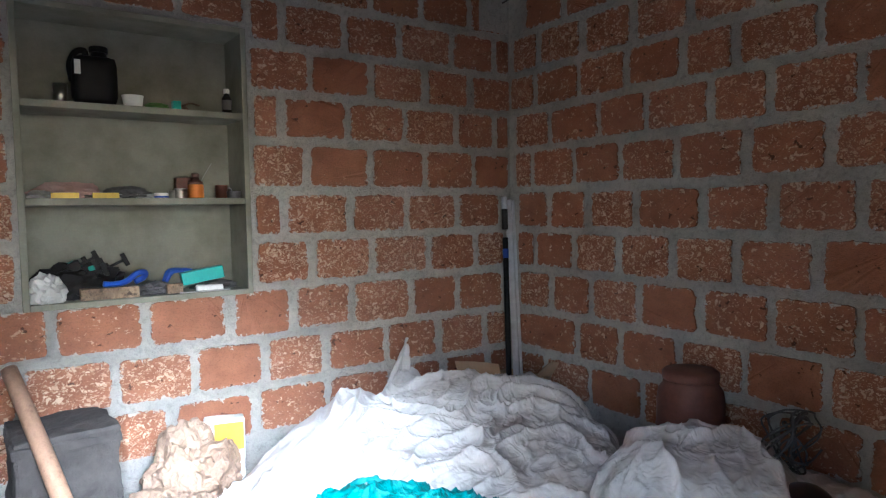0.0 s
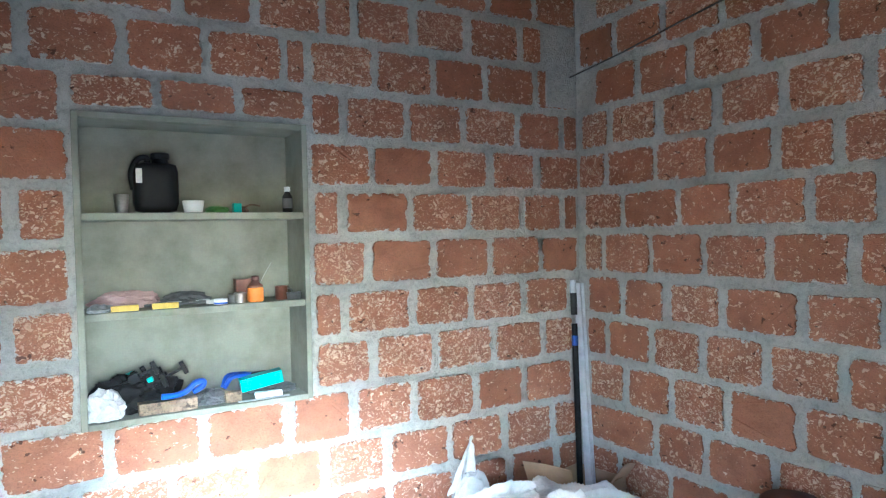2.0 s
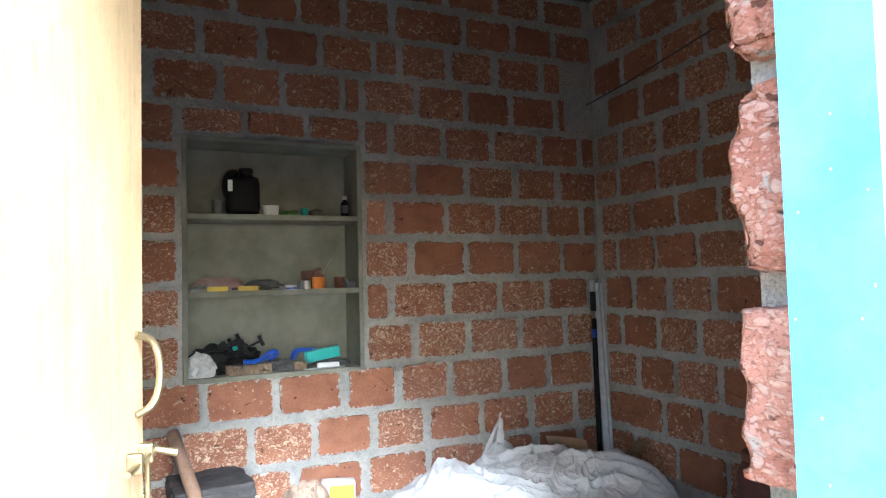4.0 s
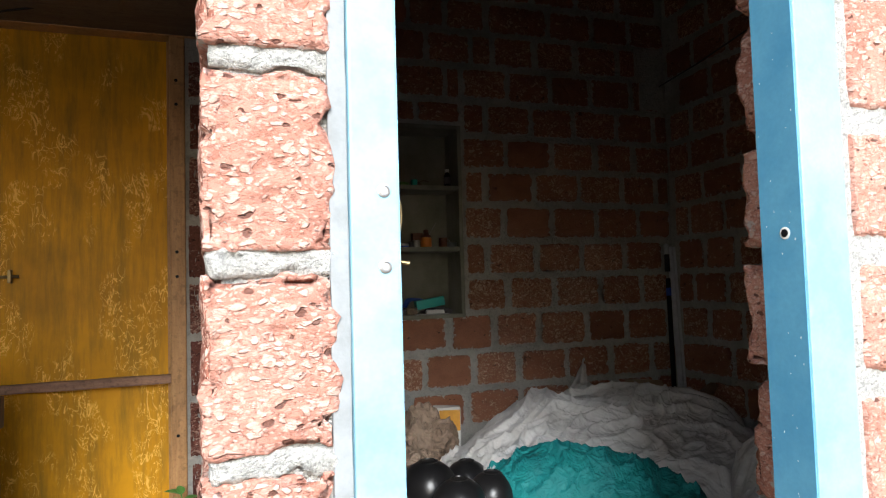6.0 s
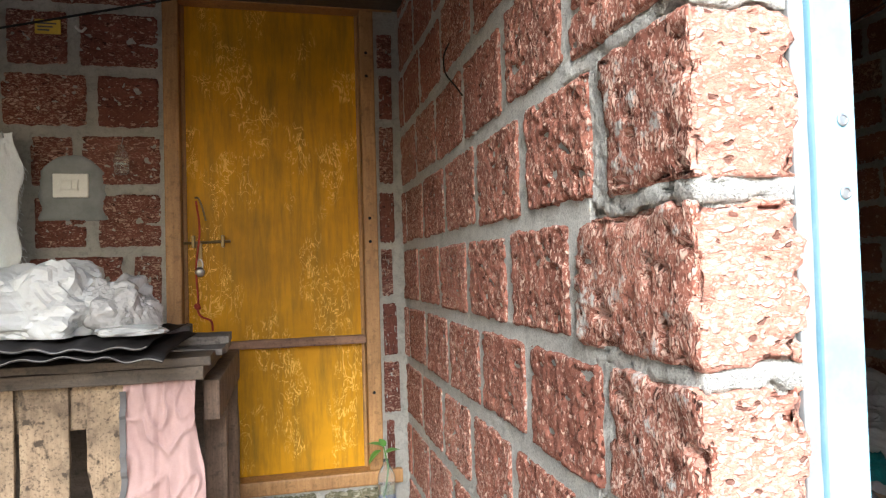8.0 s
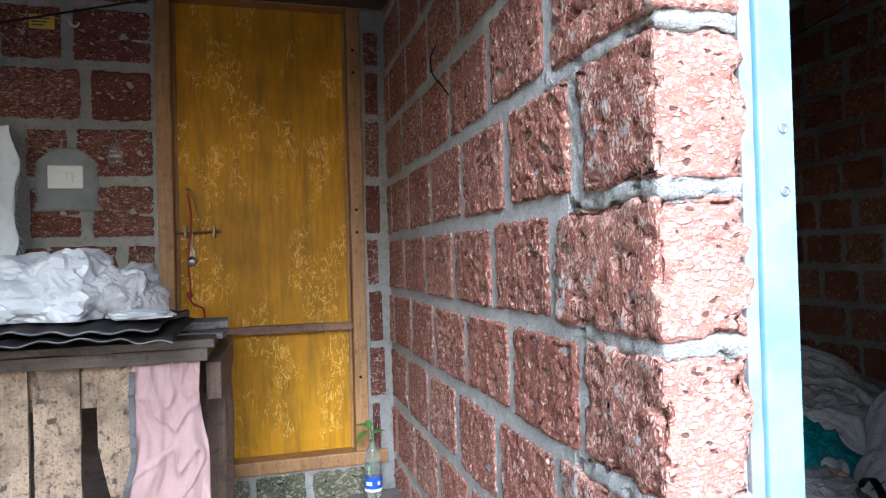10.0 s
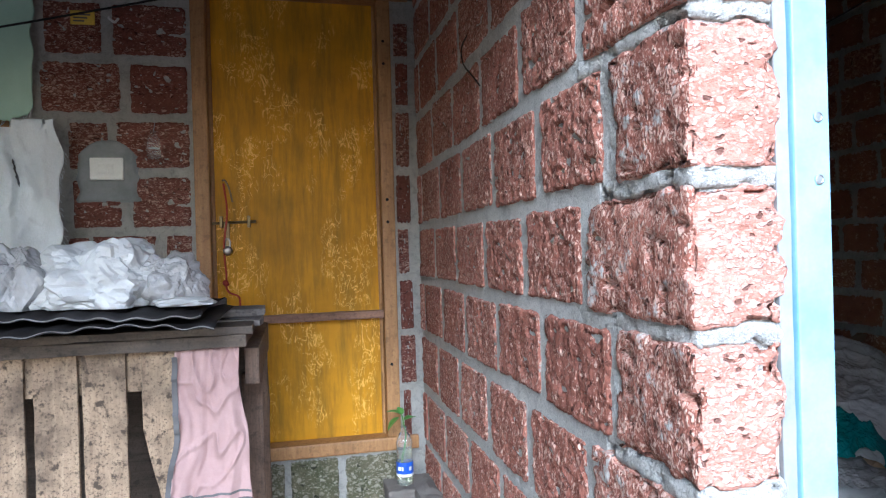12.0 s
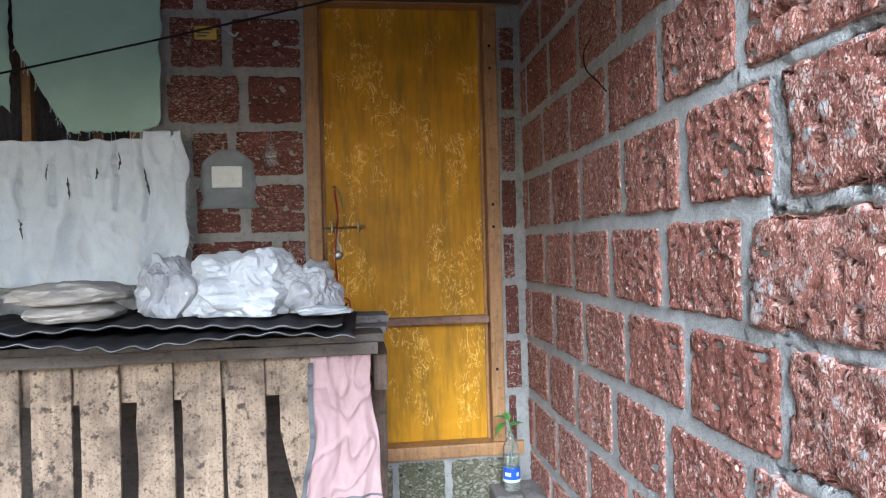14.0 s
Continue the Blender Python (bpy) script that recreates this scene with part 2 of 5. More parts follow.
M_DARKWOOD = wood_mat("old_dark_wood", (0.2, 0.13, 0.085), (0.08, 0.05, 0.035), 2, 0.5, 0.8)
M_STEEL = plain_mat("worn_steel", (0.5, 0.5, 0.5), (0.35, 0.34, 0.33), 0.35, 20.0, 150.0, 0.1, 0.0005, 0.9)
M_BRASS = plain_mat("brass", (0.3, 0.235, 0.12), (0.2, 0.14, 0.07), 0.45, 30.0, 150.0, 0.1, 0.0005, 0.85)
M_TIN = plain_mat("old_tin", (0.045, 0.042, 0.042), (0.014, 0.011, 0.01), 0.8, 7.0, 90.0, 0.3, 0.002, 0.0)
M_ALU = plain_mat("aluminium", (0.78, 0.79, 0.81), (0.6, 0.6, 0.62), 0.45, 14.0, 120.0, 0.1, 0.0005, 0.35)
M_BLACK = plain_mat("black_plastic", (0.007, 0.007, 0.008), (0.011, 0.011, 0.011), 0.5, 8.0, 90.0, 0.1, 0.001)
M_BLACKMETAL = plain_mat("black_painted_metal", (0.008, 0.008, 0.009), (0.016, 0.015, 0.015), 0.5, 20.0, 120.0, 0.2, 0.001)
M_RUBBER = plain_mat("black_rubber", (0.01, 0.01, 0.011), (0.018, 0.017, 0.017), 0.3, 7.0, 60.0, 0.1, 0.001)
M_SACK = cloth_mat("white_woven_sack", (0.7, 0.685, 0.67), (0.55, 0.53, 0.505), 0.6, 5.0, 0.02, 0.32)
M_TARP = plain_mat("white_tarp", (0.86, 0.9, 0.93), (0.78, 0.82, 0.85), 0.6, 11.0, 170.0, 0.5, 0.006, 0.0, (1.0, 1.0, 0.7), (0.5, 0.68))
# darker green copy of the tarp: the shade up there is in the colour
M_TARP_SHADE = plain_mat("shaded_green_tarp", (0.47, 0.67, 0.54), (0.38, 0.56, 0.44), 0.6, 3.0, 260.0, 0.3, 0.001)
M_TEAL = cloth_mat("teal_cloth", (0.012, 0.27, 0.27), (0.008, 0.19, 0.2), 0.65, 9.0, 0.016, 0.45)
M_BEIGE = cloth_mat("beige_bag", (0.36, 0.26, 0.185), (0.18, 0.115, 0.08), 0.6, 12.0, 0.012, 0.45)
M_CARD = plain_mat("cardboard", (0.42, 0.29, 0.18), (0.33, 0.22, 0.13), 0.85, 6.0, 150.0, 0.2, 0.001)
M_PINK = plain_mat("pink_towel", (0.45, 0.3, 0.28), (0.36, 0.23, 0.215), 0.95, 9.0, 320.0, 0.6, 0.002)
M_PAPER = plain_mat("white_paper", (0.72, 0.72, 0.71), (0.58, 0.57, 0.55), 0.7, 10.0, 140.0, 0.2, 0.001)
M_OLDPAPER = plain_mat("yellowed_paper", (0.5, 0.45, 0.38), (0.36, 0.31, 0.25), 0.8, 9.0, 140.0, 0.2, 0.001)
M_WHITE = plain_mat("white_plastic", (0.84, 0.84, 0.81), (0.74, 0.73, 0.69), 0.4, 10.0, 120.0, 0.05, 0.0005)
M_BAG = cloth_mat("white_carrier_bag", (0.6, 0.605, 0.595), (0.46, 0.455, 0.435), 0.35, 8.0, 0.012, 0.12)
M_CLOUDY = cloth_mat("cloudy_plastic", (0.42, 0.41, 0.4), (0.3, 0.29, 0.28), 0.22, 9.0, 0.01, 0.12)
M_GREYBOX = plain_mat("grey_fibre", (0.13, 0.125, 0.125), (0.07, 0.068, 0.068), 0.8, 6.0, 120.0, 0.3, 0.002)
M_OLDBOX = plain_mat("blackened_fibre", (0.075, 0.068, 0.064), (0.035, 0.032, 0.03), 0.85, 8.0, 110.0, 0.5, 0.006)
M_RUST = plain_mat("rust_red_metal", (0.2, 0.085, 0.06), (0.11, 0.05, 0.04), 0.6, 8.0, 90.0, 0.3, 0.002, 0.2)
M_ORANGE = plain_mat("orange_plastic", (0.78, 0.25, 0.03), (0.68, 0.19, 0.02), 0.4, 9.0, 90.0, 0.05, 0.0005)
M_AMBER = plain_mat("amber_print", (0.8, 0.4, 0.04), (0.7, 0.32, 0.03), 0.5, 20.0, 90.0, 0.05, 0.0005)
M_YELLOW = plain_mat("yellow_plastic", (0.75, 0.52, 0.06), (0.6, 0.4, 0.05), 0.5, 20.0, 90.0, 0.05, 0.0005)
M_ROYAL = plain_mat("royal_blue_plastic", (0.02, 0.1, 0.55), (0.02, 0.07, 0.4), 0.4, 14.0, 90.0, 0.05, 0.0005)
M_GREENBOX = plain_mat("turquoise_card", (0.02, 0.42, 0.36), (0.02, 0.36, 0.31), 0.5, 8.0, 90.0, 0.05, 0.0005)
M_RED = plain_mat("red_thread", (0.45, 0.05, 0.025), (0.3, 0.035, 0.02), 0.8, 40.0, 200.0, 0.2, 0.001)
M_CLEAR = clear_mat("clear_plastic", (0.93, 0.96, 0.95))
M_LEAF = plain_mat("money_plant_leaf", (0.06, 0.2, 0.03), (0.12, 0.28, 0.06), 0.4, 25.0, 120.0, 0.1, 0.0005)
M_MOSS = laterite_mat("mossy_stone", (0.22, 0.185, 0.12), (0.085, 0.095, 0.05), (0.5, 0.47, 0.38), 0.9, 40.0, 0.6, 0.7, 1.5, 0.6, 0.008)
for m in (M_BLACK, M_BLACKMETAL, M_TIN):
    m.node_tree.nodes["Principled BSDF"].inputs["Specular IOR Level"].default_value = 0.12

# ---- mesh helpers ----
def mesh_of(name, bm, material, smooth=False):
    bmesh.ops.recalc_face_normals(bm, faces=bm.faces)
    me = bpy.data.meshes.new(name)
    bm.to_mesh(me)
    bm.free()
    me.materials.append(material)
    if smooth:
        me.polygons.foreach_set("use_smooth", [True] * len(me.polygons))
    return me


def part(name, bm, material, parent=None, label="", smooth=False):
    ob = new(name, mesh_of(name, bm, material, smooth))
    ob.parent = parent
    return tagged(ob, label)


def thing(name, label, category, at=(0, 0, 0), turn=0.0, group="", kind=""):
    ob = new(name)
    ob.matrix_world = pose(*at, 0, 0, turn)
    return tagged(ob, label, category, group, kind)


def add_box(bm, lo, hi, m=None):
    vs = [bm.verts.new((x, y, z)) for x in (lo[0], hi[0]) for y in (lo[1], hi[1]) for z in (lo[2], hi[2])]
    for f in ((0, 1, 3, 2), (4, 6, 7, 5), (0, 4, 5, 1), (2, 3, 7, 6), (0, 2, 6, 4), (1, 5, 7, 3)):
        bm.faces.new([vs[i] for i in f])
    if m is not None:
        bmesh.ops.transform(bm, matrix=m, verts=vs)
    return vs


def box(lo, hi, bevel=0.0, m=None):
    bm = bmesh.new()
    add_box(bm, lo, hi, m)
    if bevel:
        bmesh.ops.bevel(bm, geom=bm.edges[:], offset=bevel, segments=2, affect="EDGES", profile=0.6)
    return bm


def rough_box(lo, hi, cell, amp, freq, seed=0.0, bevel=0.006):
    """A box with a fine skin, worn edges and an uneven surface."""
    bm = box(lo, hi, bevel)
    longest = max(h - l for l, h in zip(lo, hi))
    for axis in range(3):
        steps = int((hi[axis] - lo[axis]) / cell)
        for i in range(1, steps):
            co = [0.0, 0.0, 0.0]
            no = [0.0, 0.0, 0.0]
            co[axis] = lo[axis] + (hi[axis] - lo[axis]) * i / steps
            no[axis] = 1.0
            bmesh.ops.bisect_plane(bm, geom=bm.verts[:] + bm.edges[:] + bm.faces[:], plane_co=co, plane_no=no)
    bm.normal_update()
    off = Vector((seed * 3.7, seed * 1.3, seed * 5.1))
    moves = [(v, v.normal * amp * noise.fractal(v.co * freq + off, 0.9, 2.0, 4)) for v in bm.verts]
    for v, d in moves:
        v.co += d
    return bm


def lathe(profile, steps=24, at=(0, 0, 0), close=True):
    bm = bmesh.new()
    rings = []
    for r, z in profile:
        rings.append([bm.verts.new((at[0] + r * math.cos(2 * math.pi * i / steps), at[1] + r * math.sin(2 * math.pi * i / steps), at[2] + z)) for i in range(steps)])
    for a, b in zip(rings, rings[1:]):
        for i in range(steps):
            bm.faces.new((a[i], a[(i + 1) % steps], b[(i + 1) % steps], b[i]))
    if close:
        bm.faces.new(rings[0])
        bm.faces.new(rings[-1])
    return bm


def tube(points, radius, steps=8, bm=None):
    bm = bm or bmesh.new()
    pts = [Vector(p) for p in points]
    rings = []
    for i, p in enumerate(pts):
        d = (pts[min(i + 1, len(pts) - 1)] - pts[max(i - 1, 0)]).normalized()
        a = d.orthogonal().normalized() if not rings else (last - d * last.dot(d)).normalized()
        last = a
        b = d.cross(a)
        r = radius[i] if isinstance(radius, (list, tuple)) else radius
        rings.append([bm.verts.new(p + (a * math.cos(2 * math.pi * k / steps) + b * math.sin(2 * math.pi * k / steps)) * r) for k in range(steps)])
    for u, w in zip(rings, rings[1:]):
        for k in range(steps):
            bm.faces.new((u[k], u[(k + 1) % steps], w[(k + 1) % steps], w[k]))
    bm.faces.new(rings[0])
    bm.faces.new(rings[-1])
    return bm


def curve_points(ctrl, per=8):
    """A smooth line through the given points."""
    p = [Vector(c) for c in ctrl]
    p = [p[0] * 2 - p[1]] + p + [p[-1] * 2 - p[-2]]
    out = []
    for i in range(1, len(p) - 2):
        for k in range(per):
            t = k / per
            out.append(0.5 * ((2 * p[i]) + (p[i + 1] - p[i - 1]) * t + (2 * p[i - 1] - 5 * p[i] + 4 * p[i + 1] - p[i + 2]) * t * t + (3 * p[i] - p[i - 1] - 3 * p[i + 1] + p[i + 2]) * t ** 3))
    out.append(p[-2])
    return out


def ridged(x, y, seed, freq, octaves=4):
    h, a, f = 0.0, 1.0, freq
    for k in range(octaves):
        n = noise.noise(Vector((x * f + seed, y * f - seed * 1.7, seed + k * 3.1)))
        h += a * (1.0 - min(1.0, abs(n) * 2.2)) ** 2
        a *= 0.5
        f *= 2.05
    return h


def crease(x, y, seed, freq, sharp=4.0):
    """Thin raised creases, as in a crumpled sheet."""
    n = noise.noise(Vector((x * freq + seed, y * freq - seed * 1.7, seed)))
    return (1.0 - min(1.0, abs(n) * 2.6)) ** sharp


def grid_sheet(nx, ny, fn, thick=0.0):
    """A sheet from fn(u, v) -> place or None (a gap), u and v from 0 to 1; thick gives it a second side below."""
    bm = bmesh.new()
    vs = {}
    for i in range(nx + 1):
        for j in range(ny + 1):
            p = fn(i / nx, j / ny)
            if p is not None:
                vs[i, j] = bm.verts.new(p)
    for i in range(nx):
        for j in range(ny):
            q = [vs.get(k) for k in ((i, j), (i + 1, j), (i + 1, j + 1), (i, j + 1))]
            if all(q):
                bm.faces.new(q)
    if thick:
        bmesh.ops.recalc_face_normals(bm, faces=bm.faces)
        bmesh.ops.solidify(bm, geom=bm.faces[:], thickness=thick)
    return bm


def heap(cx, cy, rx, ry, height, base, seed, wrinkle=0.03, freq=5.0, turn=0.0, shape=None, n=110, power=2.6):
    """A slumped pile of cloth: a dome with sharp folds whose rim lies on the base."""
    c, s = math.cos(radians(turn)), math.sin(radians(turn))

    def fn(u, v):
        a = u * 2 * math.pi
        wob = 1 + 0.16 * noise.noise(Vector((math.cos(a) * 1.5 + seed, math.sin(a) * 1.5, seed))) + 0.05 * noise.noise(Vector((math.cos(a) * 6, math.sin(a) * 6, seed)))
        r = v * wob
        lx, ly = r * math.cos(a) * rx, r * math.sin(a) * ry
        x, y = cx + lx * c - ly * s, cy + lx * s + ly * c
        dome = max(0.0, 1 - v ** power) ** 0.75
        if shape:
            dome *= shape(x, y)
        wx = x + 0.16 * noise.noise(Vector((x * 2.1, y * 2.1, seed + 2)))
        wy = y + 0.16 * noise.noise(Vector((x * 2.1, y * 2.1, seed + 5)))
        a1, b1 = wx * 0.6 + wy * 0.5, wy * 1.4 - wx * 0.5
        fold = 0.75 + 0.9 * noise.noise(Vector((wx * freq * 0.55, wy * freq * 0.55, seed))) + 0.85 * crease(a1, b1, seed, freq * 1.1, 3.0) + 0.32 * crease(b1 * 0.8, a1 * 1.2, seed + 3, freq * 2.0)
        fold += 0.13 * crease(a1, b1, seed + 6, freq * 3.2, 3.0) + 0.05 * crease(wx, wy, seed + 9, freq * 6.0, 3.0) - 0.3
        fold += 1.0 * (noise.voronoi(Vector((a1 * freq * 0.9, b1 * freq * 0.6, seed)))[0][0] - 0.4) + 0.28 * (noise.voronoi(Vector((wx * freq * 1.9, wy * freq * 1.5, seed + 4)))[0][0] - 0.4)
        # folds drift the surface sideways too
        x += 0.02 * noise.noise(Vector((x * 9, y * 9, seed)))
        y += 0.02 * noise.noise(Vector((x * 9, y * 9, seed + 7)))
        z = base + height * dome + wrinkle * (fold - 0.75) * min(1.0, dome * 3.0 + 0.12) * (1 if v < 0.999 else 0)
        return (x, y, max(base + 0.001, z) if v < 0.999 else base)

    bm = grid_sheet(n, n // 2, fn)
    bmesh.ops.remove_doubles(bm, verts=bm.verts[:], dist=0.0004)
    return bm


# ---- masonry ----
def unit_block(seed, points=88):
    """One rough block of unit width and height with rounded corners and a ragged outline, slightly proud."""
    rng = random.Random(seed)
    bm = bmesh.new()
    front, back = [], []
    power = rng.uniform(7.0, 16.0)
    for i in range(points):
        a = 2 * math.pi * (i + 0.5) / points
        c, s = math.cos(a), math.sin(a)
        r = 0.5 / (abs(c) ** power + abs(s) ** power) ** (1 / power)
        slow = 0.04 * noise.noise(Vector((c * 1.6, s * 1.6, seed * 3.7))) + 0.03 * noise.noise(Vector((c * 4.5, s * 4.5, seed * 5.1))) + 0.018 * noise.noise(Vector((c * 12, s * 12, seed * 2.3)))
        r += slow + rng.uniform(-0.012, 0.012)
        x, z = r * c, r * s
        front.append(bm.verts.new((x * 0.98, -0.007 + rng.uniform(-0.003, 0.002), z * 0.97)))
        back.append(bm.verts.new((x, 0.012, z)))
    for i in range(points):
        bm.faces.new((front[i], front[(i + 1) % points], back[(i + 1) % points], back[i]))
    bm.faces.new(front)
    return bm


def near_block(seed, nx=58, nz=40):
    """The same with a dense chiselled face, for the walls that are passed closely."""
    lean = 0.5 * math.sin(seed * 2.7)

    def fn(u, v):
        x, z = u - 0.5, v - 0.5
        e = min(0.5 - abs(x), 0.5 - abs(z))
        p = Vector((x * 3 + seed * 2.3, z * 2.2, seed))
        q = Vector((x * 0.34 + z * 0.22 * lean + seed, 0.0, z * 0.24))
        wob = Vector((noise.noise(p * 2.2 + Vector((9, 0, 0))) + 0.6 * noise.noise(p * 6 + Vector((9, 0, 0))), 0, noise.noise(p * 2.2 + Vector((0, 9, 0))) + 0.6 * noise.noise(p * 6 + Vector((0, 9, 0)))))
        rim = max(0.0, 1 - e / 0.05)
        round_off = max(0.0, abs(x) + abs(z) - 0.9)
        pull = 1.0 - 0.5 * round_off
        d = -0.006 + 0.009 * rim ** 2 + 0.004 * noise.noise(p * 2.5)
        d += 0.0035 * noise.noise(Vector((q.x * 80, seed, q.z * 40))) + 0.003 * noise.noise(Vector((q.x * 150, seed + 3, q.z * 80)))
        hole = noise.noise(Vector((q.x * 30, seed * 5, q.z * 62)))
        if hole > 0.35:
            d += 0.035 * (hole - 0.35)
        if e == 0:
            d = 0.014
        return ((x + wob.x * 0.022) * pull, d, (z + wob.z * 0.03) * pull)
    return grid_sheet(nx, nz, fn)


def corner_block(lo, hi, seed, chip=0.7):
    """A block at the corner of the wall, worn round, with long pits in its faces."""
    bm = rough_box(lo, hi, 0.009 if 0.7 < lo[2] < 2.0 else 0.025, 0.0, 1.0, seed, 0.01)
    bm.normal_update()
    off = Vector((seed * 3.1, seed * 7.7, seed))
    moves = []
    for v in bm.verts:
        p = v.co + off
        d = 0.005 * noise.noise(p * 9) + 0.003 * noise.noise(p * 30) + 0.003 * noise.noise(p * 75)
        near = sorted(min(v.co[i] - lo[i], hi[i] - v.co[i]) for i in range(3))[1]
        if near < 0.03:
            d -= chip * (1 - near / 0.03) * max(0.0, 0.004 + 0.045 * (noise.noise(p * 14) - 0.05) + 0.012 * noise.noise(p * 45))
        if hi[0] - v.co.x < 0.02:
            v.co.x -= 0.006 + 0.011 * noise.noise(Vector((seed, 0, p.z * 22))) + 0.005 * noise.noise(Vector((seed, 1, p.z * 70)))
        pit = noise.noise(Vector((p.x * 26, p.y * 26, p.z * 75)))
        if pit > 0.38:
            d -= 0.13 * min(0.12, pit - 0.38)
        small = noise.noise(Vector((p.x * 40, p.y * 40, p.z * 90)) + off)
        if small > 0.5:
            d -= 0.02 * (small - 0.5)
        moves.append((v, v.normal * d))
    for v, d in moves:
        v.co += d
    return bm


FAR_BLOCKS = [mesh_of("brick", unit_block(s), M_LAT) for s in range(24)]
NEAR_BLOCKS = [mesh_of("brick", near_block(s + 0.5), M_LAT_OUT, True) for s in range(8)]
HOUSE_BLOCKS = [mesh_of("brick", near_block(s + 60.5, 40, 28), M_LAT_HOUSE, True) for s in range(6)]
PIER_BLOCKS = [mesh_of("brick", near_block(s + 20.5, 30, 20), M_LAT_PIER, True) for s in range(4)]
brick_rng = random.Random(5)


def lay(wall, blocks, turn, level, z0, z1, joints, gap=0.046, sign=1):
    """One course: bricks between the joints, on the plane that turn and level name, with mortar gaps."""
    for a, b in zip(joints, joints[1:]):
        w = abs(b - a) - gap * brick_rng.uniform(0.55, 1.25)
        h = abs(z1 - z0) - gap * brick_rng.uniform(0.7, 1.0)
        if w < 0.03:
            continue
        u, z = (a + b) / 2, (z0 + z1) / 2 + brick_rng.uniform(-0.004, 0.004)
        place = (u, level, z) if turn == 0 else (level, u, z)
        ob = new("brick", brick_rng.choice(blocks))
        flip = brick_rng.choice((1, -1))
        ob.matrix_world = pose(*place, 0, brick_rng.uniform(-0.8, 0.8), turn) @ Matrix.Diagonal((w * flip, 1, h, 1))
        ob.parent = wall


def mortar_wall(name, boxes, label, material=M_MORTAR):
    """Wall of several butted boxes, the mortar in which the blocks sit."""
    bm = bmesh.new()
    for lo, hi in boxes:
        add_box(bm, lo, hi)
    return tagged(part(name, bm, material), label, "wall", kind="structure")


# ---- ground, floors, roofs ----
tagged(part("ground", grid_sheet(60, 60, lambda u, v: (-60 + 120 * u, -60 + 120 * v, GROUND - 0.02 + 0.02 * noise.noise(Vector((u * 60, v * 60, 0)))), 0.0), M_EARTH), "bare reddish earth yard in front of the house", "ground", kind="structure")
tagged(part("floor", box((-0.2, 0.0, 0.05), (RIGHT + 0.2, BACK + 0.3, FLOOR)), M_CONCRETE), "rough cement floor of the store room", "floor", kind="structure")
tagged(part("ceiling", box((-0.2, 0.0, CEIL), (RIGHT + 0.2, BACK + 0.3, CEIL + 0.12)), M_ROOF), "dark ceiling of the store room", "ceiling", kind="structure")
# unseen roof; its stepped low front is shaped to shade the house wall
def porch_shade_at(u, v):
    x = -4.4 + 4.19 * u
    front = -0.1 - 1.15 * min(1.0, max(0.0, (-0.7 - x) / 0.15))
    y = front + (2.3 - front) * v
    return (x, y, 2.28 + 0.34 * (y + 1.25) / 3.55)


tagged(part("porch_roof", grid_sheet(60, 2, porch_shade_at, 0.06), M_ROOF), "unseen dark boarded roof shaped to shade the porch", "roof", kind="structure")
tagged(part("porch_floor", box((-4.2, 1.72, 0.02), (SIDE - 0.002, HOUSE, 0.28)), M_CONCRETE), "cement ledge below the yellow door", "floor", kind="structure")

# ---- walls ----
NX0, NX1, NZ0, NZ1 = 0.388, 1.34, 1.255, 2.525      # niche opening
wall_back = mortar_wall("wall_back", [
    ((-0.2, BACK, 0.0), (RIGHT + 0.2, BACK + 0.3, NZ0)),
    ((-0.2, BACK, NZ1), (RIGHT + 0.2, BACK + 0.3, CEIL)),
    ((-0.2, BACK, NZ0), (NX0, BACK + 0.3, NZ1)),
    ((NX1, BACK, NZ0), (RIGHT + 0.2, BACK + 0.3, NZ1)),
    ((NX0, BACK + 0.26, NZ0), (NX1, BACK + 0.3, NZ1))], "laterite block wall with wide grey mortar joints")
wall_right = mortar_wall("wall_right", [((RIGHT, 0.21, 0.0), (RIGHT + 0.2, BACK, CEIL))], "laterite block wall with wide grey mortar joints")
wall_side = mortar_wall("wall_side", [((SIDE + 0.016, 0.034, 0.0), (-0.005, 0.3, CEIL)), ((SIDE, 0.3, 0.0), (-0.005, HOUSE + 0.2, CEIL)), ((-0.19, HOUSE + 0.2, 0.0), (-0.005, BACK, CEIL)), ((SIDE + 0.016, 0.016, 0.0), (-0.044, 0.034, CEIL))], "laterite block wall between porch and store room", M_MORTAR_OUT)
DOOR_TOP = 2.46
wall_front = mortar_wall("wall_front", [((0.769, 0.008, 0.0), (RIGHT + 0.2, 0.09, CEIL)), ((0.8, 0.09, 0.0), (RIGHT + 0.2, 0.21, CEIL)), ((-0.005, 0.012, DOOR_TOP), (0.772, 0.21, CEIL)), ((-0.04, 0.0, 0.0), (0.772, 0.21, FLOOR))], "sunlit front wall of laterite blocks with mortar", M_MORTAR_OUT)
